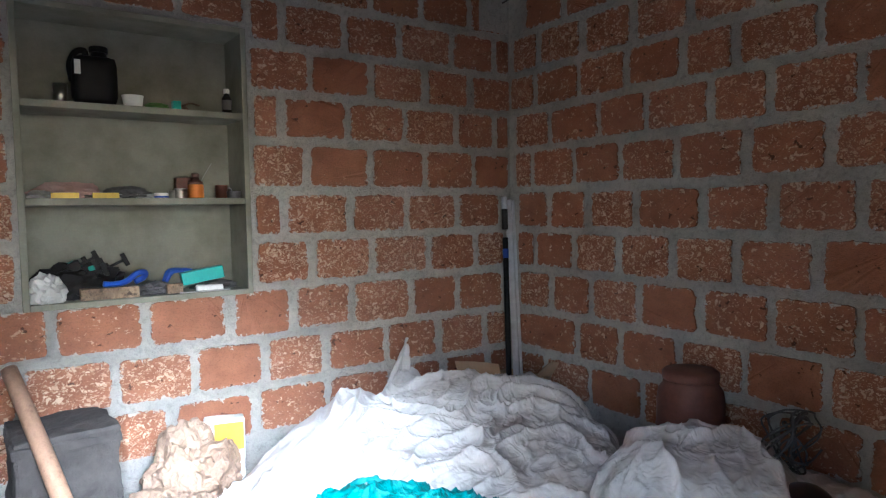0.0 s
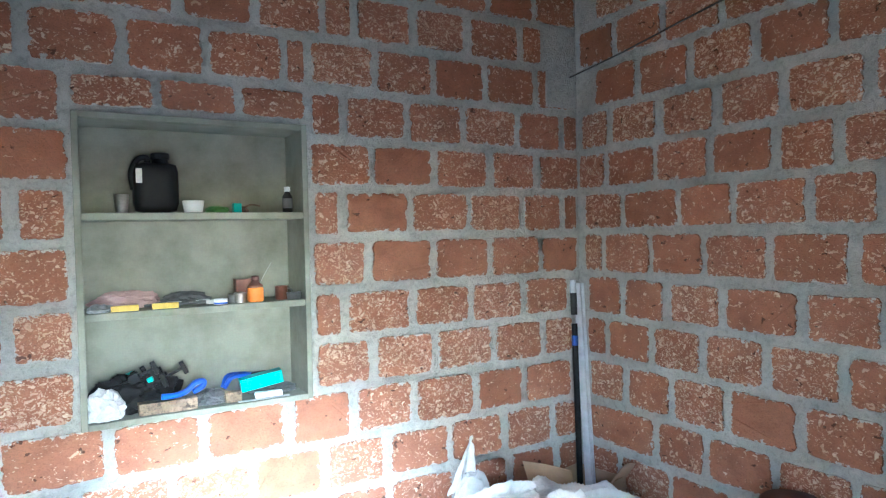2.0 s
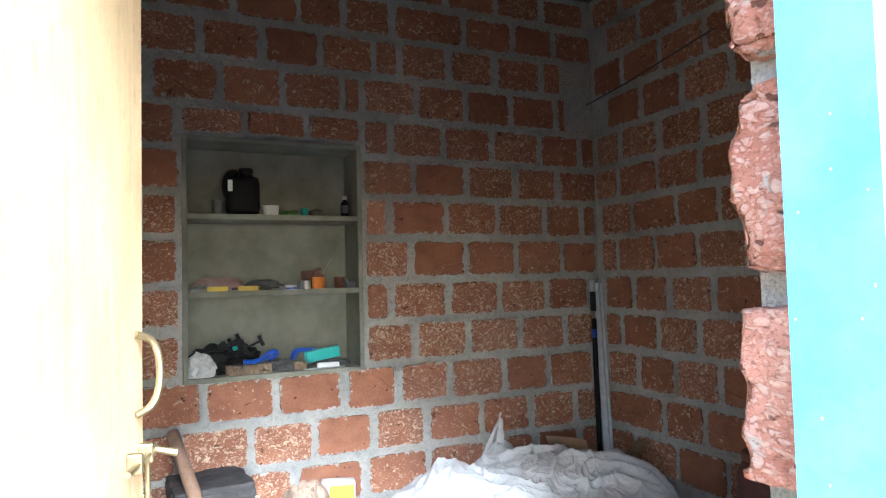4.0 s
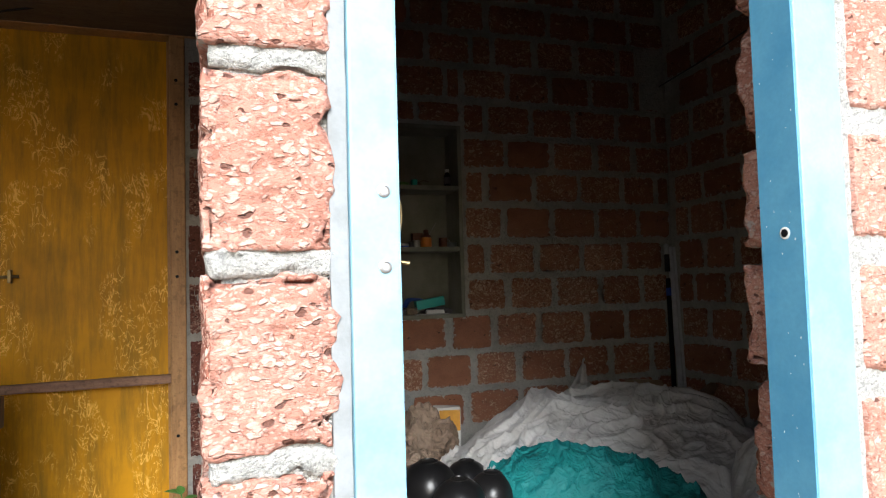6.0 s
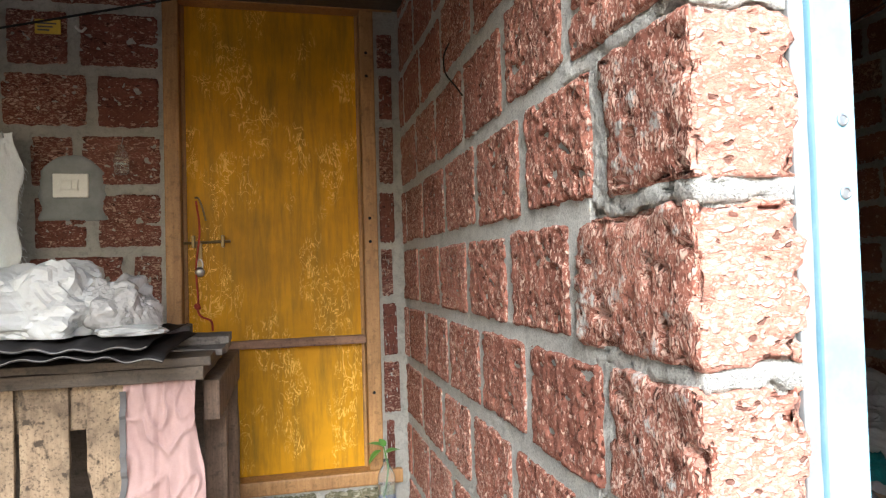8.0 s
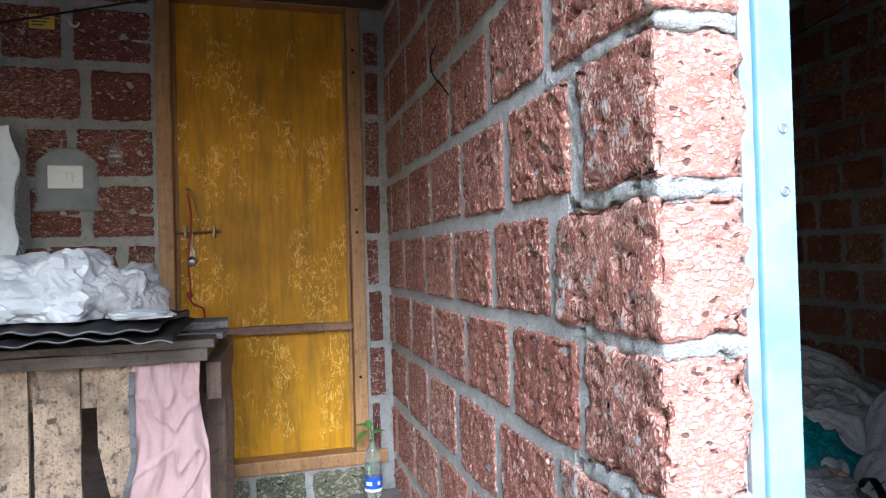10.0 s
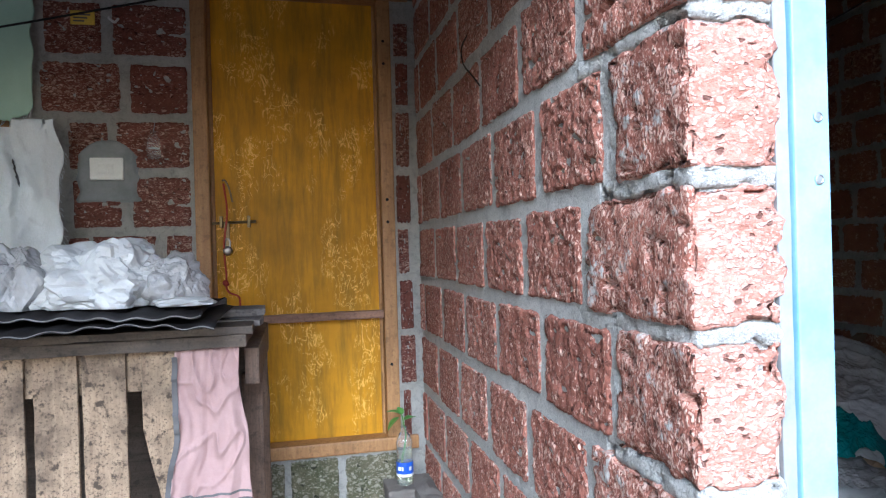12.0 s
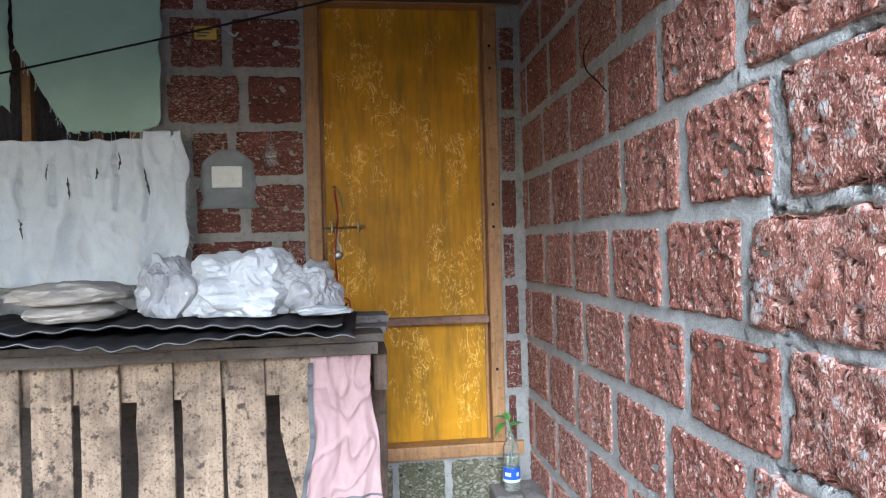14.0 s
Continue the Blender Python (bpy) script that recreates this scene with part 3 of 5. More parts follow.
# the room's own faces of these two walls are of bare laterite
for wall, axis in ((wall_side, 0), (wall_front, 1)):
    wall.data.materials.append(M_LAT)
    for face in wall.data.polygons:
        if face.normal[axis] > 0.9:
            face.material_index = 1
HX0, HX1, HZ0, HZ1 = -1.168, -0.318, 0.515, 2.6       # yellow door with frame
WX0, WX1, WZ0, WZ1 = -2.75, -1.86, 1.33, 2.6          # window behind the tarp
wall_house = mortar_wall("wall_house", [
    ((-4.2, HOUSE, 0.0), (WX0, HOUSE + 0.2, 2.8)),
    ((WX0, HOUSE, 0.0), (WX1, HOUSE + 0.2, WZ0)),
    ((WX0, HOUSE, WZ1), (WX1, HOUSE + 0.2, 2.8)),
    ((WX1, HOUSE, 0.0), (HX0, HOUSE + 0.2, 2.8)),
    ((HX0, HOUSE, 0.0), (HX1, HOUSE + 0.2, HZ0)),
    ((HX0, HOUSE, HZ1), (HX1, HOUSE + 0.2, 2.8)),
    ((HX1, HOUSE, 0.0), (SIDE, HOUSE + 0.2, 2.8))], "house wall of dark laterite blocks with grey mortar")
tagged(part("wall_dark_room", box((-4.2, HOUSE + 1.4, 0.0), (-0.2, HOUSE + 1.5, 2.8)), M_DARKWOOD), "dark far wall of the room behind the window", "wall", kind="structure")
tagged(part("ceiling_dark_room", box((-4.2, HOUSE + 0.2, 2.8), (-0.2, HOUSE + 1.5, 2.9)), M_DARKWOOD), "dark ceiling of the room behind the window", "ceiling", kind="structure")
# unseen end wall, added to block sky light from the left
tagged(part("wall_porch_end", box((-4.4, -0.9, 0.0), (-4.2, HOUSE + 1.5, 2.3)), M_MORTAR), "unseen plain wall keeping side sky light off the porch", "wall", kind="structure")

# ---- the built-in shelf ----
shelf_unit = thing("wall_shelf", "built-in cement wall shelf with three open compartments", "shelf", (NX0, BACK, NZ0))
W, H, D = NX1 - NX0, NZ1 - NZ0, 0.255
T = 0.026
part("side_panel", box((0.0, -0.012, 0.0), (T, D, H), 0.004), M_PLASTER, shelf_unit)
part("side_panel", box((W - T, -0.012, 0.0), (W, D, H), 0.004), M_PLASTER, shelf_unit)
part("top_panel", box((T, -0.012, H - T), (W - T, D, H), 0.004), M_PLASTER, shelf_unit)
part("bottom_panel", box((T, -0.016, 0.0), (W - T, D, T), 0.004), M_PLASTER, shelf_unit)
part("back_panel", box((T, D - 0.012, T), (W - T, D, H - T)), M_PLASTER, shelf_unit)
for z in (2.123, 1.72):
    part("shelf_board", box((T, -0.008, z - 0.03 - NZ0), (W - T, D - 0.012, z - NZ0), 0.004), M_PLASTER, shelf_unit)

# ---- blue door frame and the open tan door ----
frame_blue = thing("door_frame", "pale blue painted wooden door frame with screw holes", "door frame", (0, 0, FLOOR), kind="structure")
part("jamb", box((-0.04, -0.004, 0.0), (0.023, 0.085, DOOR_TOP - FLOOR), 0.004), M_BLUE, frame_blue)
part("jamb", box((0.677, -0.004, 0.0), (0.768, 0.085, DOOR_TOP - FLOOR), 0.004), M_BLUE, frame_blue)
# thin lining that puts the reveal's shade into the colour
part("reveal", box((0.6755, 0.0, 0.0), (0.6769, 0.0825, DOOR_TOP - FLOOR - 0.075)), M_BLUE_SHADE, frame_blue, "reveal lining coloured deeper blue for its shade")
part("head", box((0.023, -0.004, DOOR_TOP - FLOOR - 0.07), (0.677, 0.085, DOOR_TOP - FLOOR), 0.004), M_BLUE, frame_blue)
# bare set-back edge; the grey is darkened for the shade it lies in
part("raw_edge", rough_box((-0.064, 0.006, 0.0), (-0.0405, 0.0155, DOOR_TOP - FLOOR), 0.03, 0.0012, 30.0, 3.0, 0.002), M_CEMENT, frame_blue, "unpainted edge with cement splashes, darker grey for its shade")
for z in (1.6, 1.506):
    bm = lathe([(0.0085, 0.0), (0.0085, 0.0015), (0.006, 0.002), (0.005, 0.0012)], 14)
    bmesh.ops.transform(bm, matrix=pose(0.002, -0.0045, z - FLOOR, 90, 0, 0), verts=bm.verts)
    part("screw", bm, M_STEEL, frame_blue, "dull steel screw head")
bm = lathe([(0.0065, 0.0), (0.0065, 0.0015), (0.005, 0.002)], 16)
bmesh.ops.transform(bm, matrix=pose(0.6753, 0.033, 1.549 - FLOOR, 0, -90, 0), verts=bm.verts)
rim = lathe([(0.01, 0.0), (0.01, 0.0008), (0.0068, 0.001)], 18)
bmesh.ops.transform(rim, matrix=pose(0.6756, 0.033, 1.549 - FLOOR, 0, -90, 0), verts=rim.verts)
part("latch_rim", rim, M_WHITE, frame_blue, "chipped pale rim of the latch hole")
part("latch_hole", bm, M_BLACK, frame_blue, "dark drilled latch hole")
drip_rng = random.Random(8)
for k in range(34):
    z = drip_rng.uniform(0.75, 1.95)
    bm = lathe([(drip_rng.uniform(0.0005, 0.0013), 0.0), (0.0004, 0.0005)], 7)
    bmesh.ops.transform(bm, matrix=pose(0.6756, drip_rng.uniform(0.004, 0.078), z, 0, -90, 0) @ Matrix.Diagonal((drip_rng.uniform(1, 2.2), 1, 1, 1)), verts=bm.verts)
    part("paint_drip", bm, M_WHITE, frame_blue)

leaf_turn = math.degrees(math.atan2(0.6, 0.15))
open_door = thing("door", "tan varnished wooden door standing open inwards", "door", (0.032, 0.082, FLOOR + 0.01), leaf_turn)
part("leaf", box((0.0, 0.0, 0.0), (0.63, 0.034, 1.98), 0.003), M_CREAM, open_door)
for z in (0.25, 1.0, 1.7):
    part("hinge", tube([(0.004, 0.038, z), (0.004, 0.038, z + 0.09)], 0.006), M_STEEL, open_door)
pull = curve_points([(0.585, -0.002, 1.325), (0.6, -0.018, 1.315), (0.606, -0.026, 1.29), (0.606, -0.026, 1.255), (0.6, -0.018, 1.23), (0.585, -0.002, 1.22)], 6)
part("pull_handle", tube(pull, 0.005), M_BRASS, open_door, "brass pull handle")
bolt = part("bolt", tube([(0.5, -0.014, 1.167), (0.64, -0.014, 1.167)], 0.004), M_BRASS, open_door, "brass sliding bolt")
for x in (0.55, 0.605):
    part("bolt_strap", box((x - 0.006, -0.019, 1.154), (x + 0.006, 0.0, 1.18), 0.003), M_BRASS, bolt)
part("bolt_knob", tube([(0.625, -0.014, 1.167), (0.625, -0.045, 1.16)], [0.004, 0.006]), M_BRASS, bolt)
part("hasp", box((0.616, -0.004, 1.07), (0.63, 0.0, 1.11), 0.002), M_BRASS, open_door, "brass hasp plate")
part("hasp_arm", box((0.62, -0.01, 1.1), (0.628, -0.004, 1.16), 0.002), M_BRASS, open_door)

# ---- yellow door ----
def yellow_paint():
    m, n, l, b = node_mat("yellow_door_paint")
    v = place_of(n, l, per_object=False)
    broad = noise_tex(n, l, v, 3.0, 5, 0.6)
    streak = noise_tex(n, l, place_of(n, l, (9, 9, 1.1), False), 3.0, 5, 0.7)
    patch = noise_tex(n, l, place_of(n, l, (1.6, 1.0, 1.0), False), 4.0, 2, 0.5)
    # winding trails scraped down to bright paint, in clusters
    def trail(stretch, scale, bend, wide):
        f = noise_tex(n, l, place_of(n, l, stretch, False), scale, 2.5, 0.6, bend)
        return ramp(n, l, calc(n, l, "ABSOLUTE", calc(n, l, "SUBTRACT", f, 0.5)), [(wide * 0.5, 1.0), (wide, 0.0)])
    scrape = calc(n, l, "MAXIMUM", trail((2.4, 1.0, 1.0), 7.0, 1.0, 0.013), trail((2.0, 1.0, 1.0), 11.0, 1.6, 0.016))
    breaks = noise_tex(n, l, v, 26.0, 2, 0.5)
    scrape = calc(n, l, "MULTIPLY", scrape, ramp(n, l, patch, [(0.51, 0.0), (0.57, 1.0)]))
    scrape = calc(n, l, "MULTIPLY", scrape, ramp(n, l, breaks, [(0.38, 0.0), (0.46, 1.0)]))
    col = mixed(n, l, ramp(n, l, broad, [(0.35, 0.0), (0.7, 1.0)]), (0.64, 0.305, 0.003), (0.385, 0.18, 0.003))
    col = mixed(n, l, ramp(n, l, streak, [(0.42, 0.0), (0.75, 0.7)]), col, (0.13, 0.088, 0.016))
    col = mixed(n, l, calc(n, l, "MULTIPLY", scrape, 0.9), col, (0.85, 0.5, 0.1))
    l.new(col, b.inputs["Base Color"])
    b.inputs["Roughness"].default_value = 0.55
    b.inputs["Specular IOR Level"].default_value = 0.2
    bump(n, l, b, calc(n, l, "MULTIPLY_ADD", scrape, -0.5, streak), 0.25, 0.002)
    return m


M_YDOOR = yellow_paint()
yd = thing("house_door", "closed ochre yellow door with scraped flaking paint", "door", (0, HOUSE, 0))
LX0, LX1, LZ0, LZ1 = -1.108, -0.378, 0.575, 2.535
part("leaf", box((LX0, 0.064, LZ0), (LX1, 0.1, LZ1), 0.003), M_YDOOR, yd)
part("jamb", box((HX0, -0.012, HZ0 + 0.06), (LX0, 0.12, LZ1), 0.006), M_FRAME, yd)
part("jamb", box((LX1, -0.012, HZ0 + 0.06), (HX1, 0.12, LZ1), 0.006), M_FRAME, yd)
part("head", box((HX0 - 0.02, -0.014, LZ1), (HX1 + 0.085, 0.12, HZ1), 0.006), M_FRAME, yd)
part("sill", box((HX0 - 0.02, -0.022, HZ0), (HX1 + 0.08, 0.12, HZ0 + 0.06), 0.008), M_FRAME, yd)
for x in (LX0, LX1 - 0.014):
    part("stop_bead", box((x, 0.05, LZ0), (x + 0.014, 0.064, LZ1), 0.003), M_FRAME, yd)
for z in (2.35, 2.25, 1.64, 1.54, 0.9):
    bm = lathe([(0.007, 0.0), (0.006, 0.003)], 10)
    bmesh.ops.transform(bm, matrix=pose(-0.352, -0.0125, z, 90, 0, 0), verts=bm.verts)
    part("screw", bm, M_BLACK, yd)
yb = part("bolt", tube([(LX0 - 0.02, 0.045, 1.548), (-0.925, 0.045, 1.555)], 0.0055), M_BRASS, yd, "dark brass sliding bolt")
for x in (-1.07, -0.955):
    part("bolt_strap", box((x - 0.006, 0.037, 1.53), (x + 0.006, 0.063, 1.58), 0.003), M_BRASS, yb)
part("hasp", box((-1.058, 0.04, 1.45), (-1.036, 0.05, 1.55), 0.004), M_BRASS, yd, "steel hasp")
padlock = thing("padlock", "small round steel padlock hanging from the bolt", "padlock", (-1.045, HOUSE + 0.032, 1.43))
bm = bmesh.new()
bmesh.ops.create_uvsphere(bm, u_segments=16, v_segments=10, radius=0.02)
bmesh.ops.transform(bm, matrix=Matrix.Diagonal((1, 0.6, 1.0, 1)), verts=bm.verts)
part("body", bm, M_STEEL, padlock, smooth=True)
part("shackle", tube(curve_points([(-0.01, 0, 0.012), (-0.01, 0, 0.04), (0, 0, 0.052), (0.01, 0, 0.04), (0.01, 0, 0.012)], 5), 0.0035), M_STEEL, padlock)
thread = thing("red_thread", "knotted red thread hanging on the yellow door", "thread", (-1.055, HOUSE + 0.03, 1.2))
part("strand", tube(curve_points([(0, 0, 0.52), (0.012, 0, 0.4), (-0.004, 0, 0.25), (0.002, 0, 0.12), (0.0, -0.004, 0.08), (0.012, -0.002, 0.05), (0.05, 0, 0.03), (0.056, 0, -0.01)], 8), 0.004), M_RED, thread)
bm = bmesh.new()
bmesh.ops.create_icosphere(bm, subdivisions=2, radius=0.014)
for v in bm.verts:
    v.co = v.co * (1 + 0.4 * noise.noise(v.co * 90)) + Vector((0, -0.004, 0.09))
part("knot", bm, M_RED, thread)
hook = tagged(part("door_hook", tube(curve_points([(-1.06, HOUSE + 0.045, 1.735), (-1.045, HOUSE + 0.03, 1.73), (-1.03, HOUSE + 0.03, 1.69), (-1.02, HOUSE + 0.04, 1.64)], 6), 0.004), M_BRASS), "small brass hook on the yellow door", "hook")
bar = tagged(part("door_bar", rough_box((-1.12, HOUSE + 0.012, 1.108), (-0.262, HOUSE + 0.046, 1.142), 0.05, 0.003, 9.0, 2.0, 0.004), M_BAR), "reddish wooden bar laid across the yellow door", "bar")

# ---- porch: stand, cloth, small things ----
stand = thing("crate_stand", "rough stand of crate boards with dark gaps", "stand", (0, 0, 0))
slat_rng = random.Random(3)
for x0, x1 in ((-2.31, -2.21), (-2.19, -2.09), (-2.07, -1.965), (-1.945, -1.846), (-1.821, -1.718), (-1.696, -1.595), (-1.552, -1.456), (-1.434, -1.329), (-1.319, -1.212), (-1.174, -1.078)):
    y = 1.06 + slat_rng.uniform(-0.004, 0.004)
    bm = rough_box((x0, y - 0.014, 0.34 + slat_rng.uniform(-0.05, 0.05)), (x1, y, 1.17), 0.03, 0.0035, 14.0, slat_rng.uniform(0, 9), 0.003)
    if x0 > -1.2:
        for v in bm.verts:
            if v.co.z < 0.95 and v.co.x < (x0 + x1) / 2:
                v.co.x += 0.055 * (0.95 - v.co.z) / 0.25 * (1 if v.co.z > 0.7 else 1)
    part("slat", bm, M_PLANK, stand)
part("rail", rough_box((-2.33, 1.061, 1.055), (-1.07, 1.083, 1.165), 0.05, 0.002, 12.0, 1.0, 0.003), M_PLANK, stand)
part("rail", rough_box((-2.33, 1.061, 0.4), (-1.0, 1.083, 0.5), 0.05, 0.002, 12.0, 2.0, 0.003), M_PLANK, stand)
part("side_rail", rough_box((-0.915, 1.1, 1.045), (-0.872, 1.78, 1.15), 0.05, 0.004, 9.0, 3.0, 0.005), M_DARKWOOD, stand)
for x, y in ((-0.905, 1.3), (-0.905, 1.72), (-2.3, 1.12), (-2.3, 1.72)):
    part("leg", rough_box((x - 0.03, y - 0.025, -0.01), (x + 0.03, y + 0.025, 1.045), 0.06, 0.005, 8.0, x * 3 + y, 0.006), M_DARKWOOD, stand)
# board coloured dark to give the shade seen between the slats
part("back_board", box((-2.33, 1.76, 0.02), (-0.93, 1.78, 1.1)), M_ROOF, stand)
part("deck", rough_box((-2.4, 1.0, 1.166), (-0.9, 1.76, 1.2), 0.08, 0.004, 8.0, 4.0, 0.004), M_ROOF, stand)


def plank_thing(lo, hi, seed, turn=0.0, label="weathered grey plank lying on the stand", material=M_GREYWOOD):
    cx, cy = (lo[0] + hi[0]) / 2, (lo[1] + hi[1]) / 2
    bm = rough_box((lo[0] - cx, lo[1] - cy, 0), (hi[0] - cx, hi[1] - cy, hi[2] - lo[2]), 0.03, 0.004, 12.0, seed, 0.003)
    ob = tagged(part("plank", bm, material, None), label, "plank", "planks on the stand")
    ob.matrix_world = pose(cx, cy, lo[2], 0, 0, turn)
    return ob


# the first plank's dark colour stands for the black shadow under the tin
plank_thing((-2.5, 0.99, 1.201), (-0.885, 1.15, 1.222), 1.0, 1.0, "plank coloured dark for the shadow under the tin sheets", M_ROOF)
plank_thing((-2.45, 1.18, 1.201), (-0.868, 1.36, 1.223), 2.0, -1.0)
plank_thing((-1.6, 1.24, 1.225), (-0.862, 1.4, 1.247), 3.0, 1.5)
plank_thing((-1.5, 1.46, 1.201), (-0.9, 1.58, 1.23), 4.0, -3.0)
plank_thing((-1.35, 1.5, 1.232), (-1.0, 1.57, 1.262), 5.0, 5.0, "short dark plank end on the stand")


def corrugated(x0, x1, y0, y1, z0, z1, seed, wave=0.082, amp=0.0042, rim=False):
    def fn(u, v):
        x, y = x0 + (x1 - x0) * u, y0 + (y1 - y0) * v
        edge = (0.06 * noise.noise(Vector((x * 4, seed, 0))) + 0.02 * noise.noise(Vector((x * 22, seed, 1)))) * (1 - v)
        z = z0 + (z1 - z0) * v + amp * math.sin(2 * math.pi * x / wave + seed) + 0.012 * noise.noise(Vector((x * 2.2, y * 2.2, seed)))
        z -= 0.02 * max(0, 0.15 - v) / 0.15 * (0.5 + noise.noise(Vector((x * 3.0, 0, seed))))
        return (x, y + edge, z)
    if rim:
        return grid_sheet(150, 1, lambda u, v: tuple(Vector(fn(u, 0.009 * v)) + Vector((0, -0.0012, 0.0018))), 0.0016)
    return grid_sheet(150, 16, fn, 0.0022)


for run, text in (((-2.75, -0.99, 0.84, 1.4, 1.29, 1.28, 0.4), "dull corrugated tin sheet over the stand"), ((-2.75, -0.96, 0.81, 1.35, 1.256, 1.252, 2.0), "rusty lower corrugated tin sheet on the stand")):
    sheet = tagged(part("tin_sheet", corrugated(*run), M_TIN, smooth=True), text, "tin sheet", "tin sheets on the stand")
    part("worn_edge", corrugated(*run, rim=True), M_TINEDGE, sheet, "pale worn edge")


def crumpled(name, label, category, at, size, seed, material, turn=0.0, amp=0.3, freq=3.0, sub=4):
    """A crumpled packet or bag with flat facets, resting on its base."""
    bm = bmesh.new()
    bmesh.ops.create_icosphere(bm, subdivisions=sub, radius=1.0)
    for v in bm.verts:
        p = v.co.copy()
        w = p + 0.25 * noise.noise_vector(p * 1.3 + Vector((0, seed, 0)))
        lean = Vector((w.x + 0.5 * w.z, w.y * 1.3 - 0.4 * w.x, w.z * 0.7 + 0.5 * w.y))
        c1 = noise.voronoi(w * freq * 0.75 + Vector((seed, 0, 0)))[0]
        c2 = noise.voronoi(lean * freq * 1.5 + Vector((0, seed, 0)))[0]
        c3 = noise.voronoi(lean * freq * 3.4 + Vector((0, 0, seed)))[0]
        d = 1 + amp * (0.55 * (c1[0] - 0.45) + 0.3 * (c2[1] - c2[0] - 0.3) + 0.1 * (c3[1] - c3[0]) + 0.4 * noise.noise(p * 1.6 + Vector((seed, 0, 0))))
        v.co = p * d
        v.co.z = max(v.co.z, -0.62)
        v.co = Vector((v.co.x * size[0] / 2, v.co.y * size[1] / 2, (v.co.z + 0.62) / 1.62 * size[2]))
    ob = tagged(part(name, bm, material), label, category)
    ob.matrix_world = pose(*at, 0, 0, turn)
    return ob


TT = 1.294
crumpled("carrier_bag", "crumpled white plastic carrier bag on the tin sheet", "bag", (-1.24, 0.96, TT), (0.29, 0.22, 0.165), 2.3, M_BAG, 8, 0.75, 1.9, 5)
crumpled("plastic_wrap", "crumpled cloudy plastic wrap beside the bags", "wrapping", (-1.44, 0.98, TT), (0.14, 0.18, 0.15), 7.7, M_CLOUDY, 30, 0.7, 1.8, 5)
crumpled("clear_bag", "translucent crumpled plastic bag end", "bag", (-1.09, 0.98, TT), (0.17, 0.18, 0.13), 4.9, M_CLOUDY, 60, 0.7, 1.6, 5)
crumpled("paper_packet", "flat paper packet wrapped in dusty plastic", "packet", (-1.67, 0.98, TT), (0.23, 0.26, 0.05), 9.1, M_OLDPAPER, 5, 0.3, 2.0)
crumpled("plastic_packet", "folded dusty plastic bag lying on a packet", "bag", (-1.68, 0.98, TT + 0.044), (0.28, 0.28, 0.055), 5.5, M_OLDPAPER, 5, 0.4, 2.4)
crumpled("foil_scrap", "pale torn plastic scrap at the sheet's edge", "scrap", (-1.04, 0.89, 1.293), (0.15, 0.09, 0.022), 3.1, M_BAG, 15, 0.6, 2.8, 3)


# pink towel hung over the corner of the stand
def towel_fn(u, v):
    z = 1.185 - 0.52 * v
    w = 0.165 + 0.05 * v - 0.012 * math.sin(v * 5)
    x = -1.003 + (u - 0.5) * w + 0.012 * noise.noise(Vector((v * 3, 0, 4)))
    # pleats that run down from the corner, one lapped over the next
    s = (u * 1.7 + 0.75 * v + 0.35 * noise.noise(Vector((u * 2, v * 2.5, 9)))) % 1.0
    pleat = s / 0.8 if s < 0.8 else (1 - s) / 0.2
    sag = (u * 1.3 - v * 1.6 + 0.2) % 1.0
    y = 1.034 - 0.018 * pleat * (0.3 + 0.7 * v) - 0.008 * (1 - abs(2 * sag - 1)) - 0.008 * noise.noise(Vector((u * 9, v * 7, 3))) - 0.012 * crease(u * 1.6 + v * 0.7, v * 2.2, 4.4, 2.6, 3.0)
    if v < 0.06:
        y += 0.14 * (0.06 - v) / 0.06
        z = 1.195 - (v / 0.06) * 0.02
    return (x, y, z + 0.01 * noise.noise(Vector((u * 4, v * 4, 1))))


towel = thing("towel", "faded pink towel hung over the stand", "towel", (0, 0, 0))
part("cloth", grid_sheet(90, 90, towel_fn, 0.003), M_PINK, towel, smooth=True)
for v0 in (0.79, 0.83):
    part("stripe", grid_sheet(44, 2, lambda u, v: tuple(Vector(towel_fn(u, v0 + 0.012 * v)) + Vector((0, -0.0055, 0))), 0.001), M_GREYBOX, towel, "thin grey woven stripe")
part("hem", grid_sheet(3, 60, lambda u, v: tuple(Vector(towel_fn(0.0, max(v, 0.07))) + Vector((-0.006 + 0.014 * u, -0.006, 0))), 0.002), M_GREYBOX, towel, "grey stitched hem")

# torn tarp over the window
def upper_tarp(u, v):
    x = -2.335 + (2.335 - 1.745) * u
    low = 2.33 - 0.36 * min(1.0, u / 0.34) + 0.018 * noise.noise(Vector((u * 14, 2, 0))) + 0.012 * noise.noise(Vector((u * 60, 2, 0)))
    if u > 0.9:
        low += 0.05 * (u - 0.9) / 0.1
    z = 2.79 + (low - 2.79) * v
    x += (-0.02 * v * max(0.0, (u - 0.7) / 0.3)) + 0.012 * noise.noise(Vector((v * 9, 5, u)))
    y = 2.072 - 0.012 * noise.noise(Vector((x * 3, z * 2, 0))) - 0.006 * noise.noise(Vector((x * 11, z * 5, 3)))
    return (x, y, z)


def left_tarp(u, v):
    x = -3.0 + (3.0 - 2.352) * u
    low = 2.05 + 0.05 * noise.noise(Vector((u * 9, 7, 0)))
    z = 2.79 + (low - 2.79) * v
    x += (0.012 * noise.noise(Vector((v * 14, 9, u))) + 0.006 * noise.noise(Vector((v * 50, 9, 0)))) * u
    return (x, 2.07 - 0.01 * noise.noise(Vector((x * 3, z * 2, 8))), z)


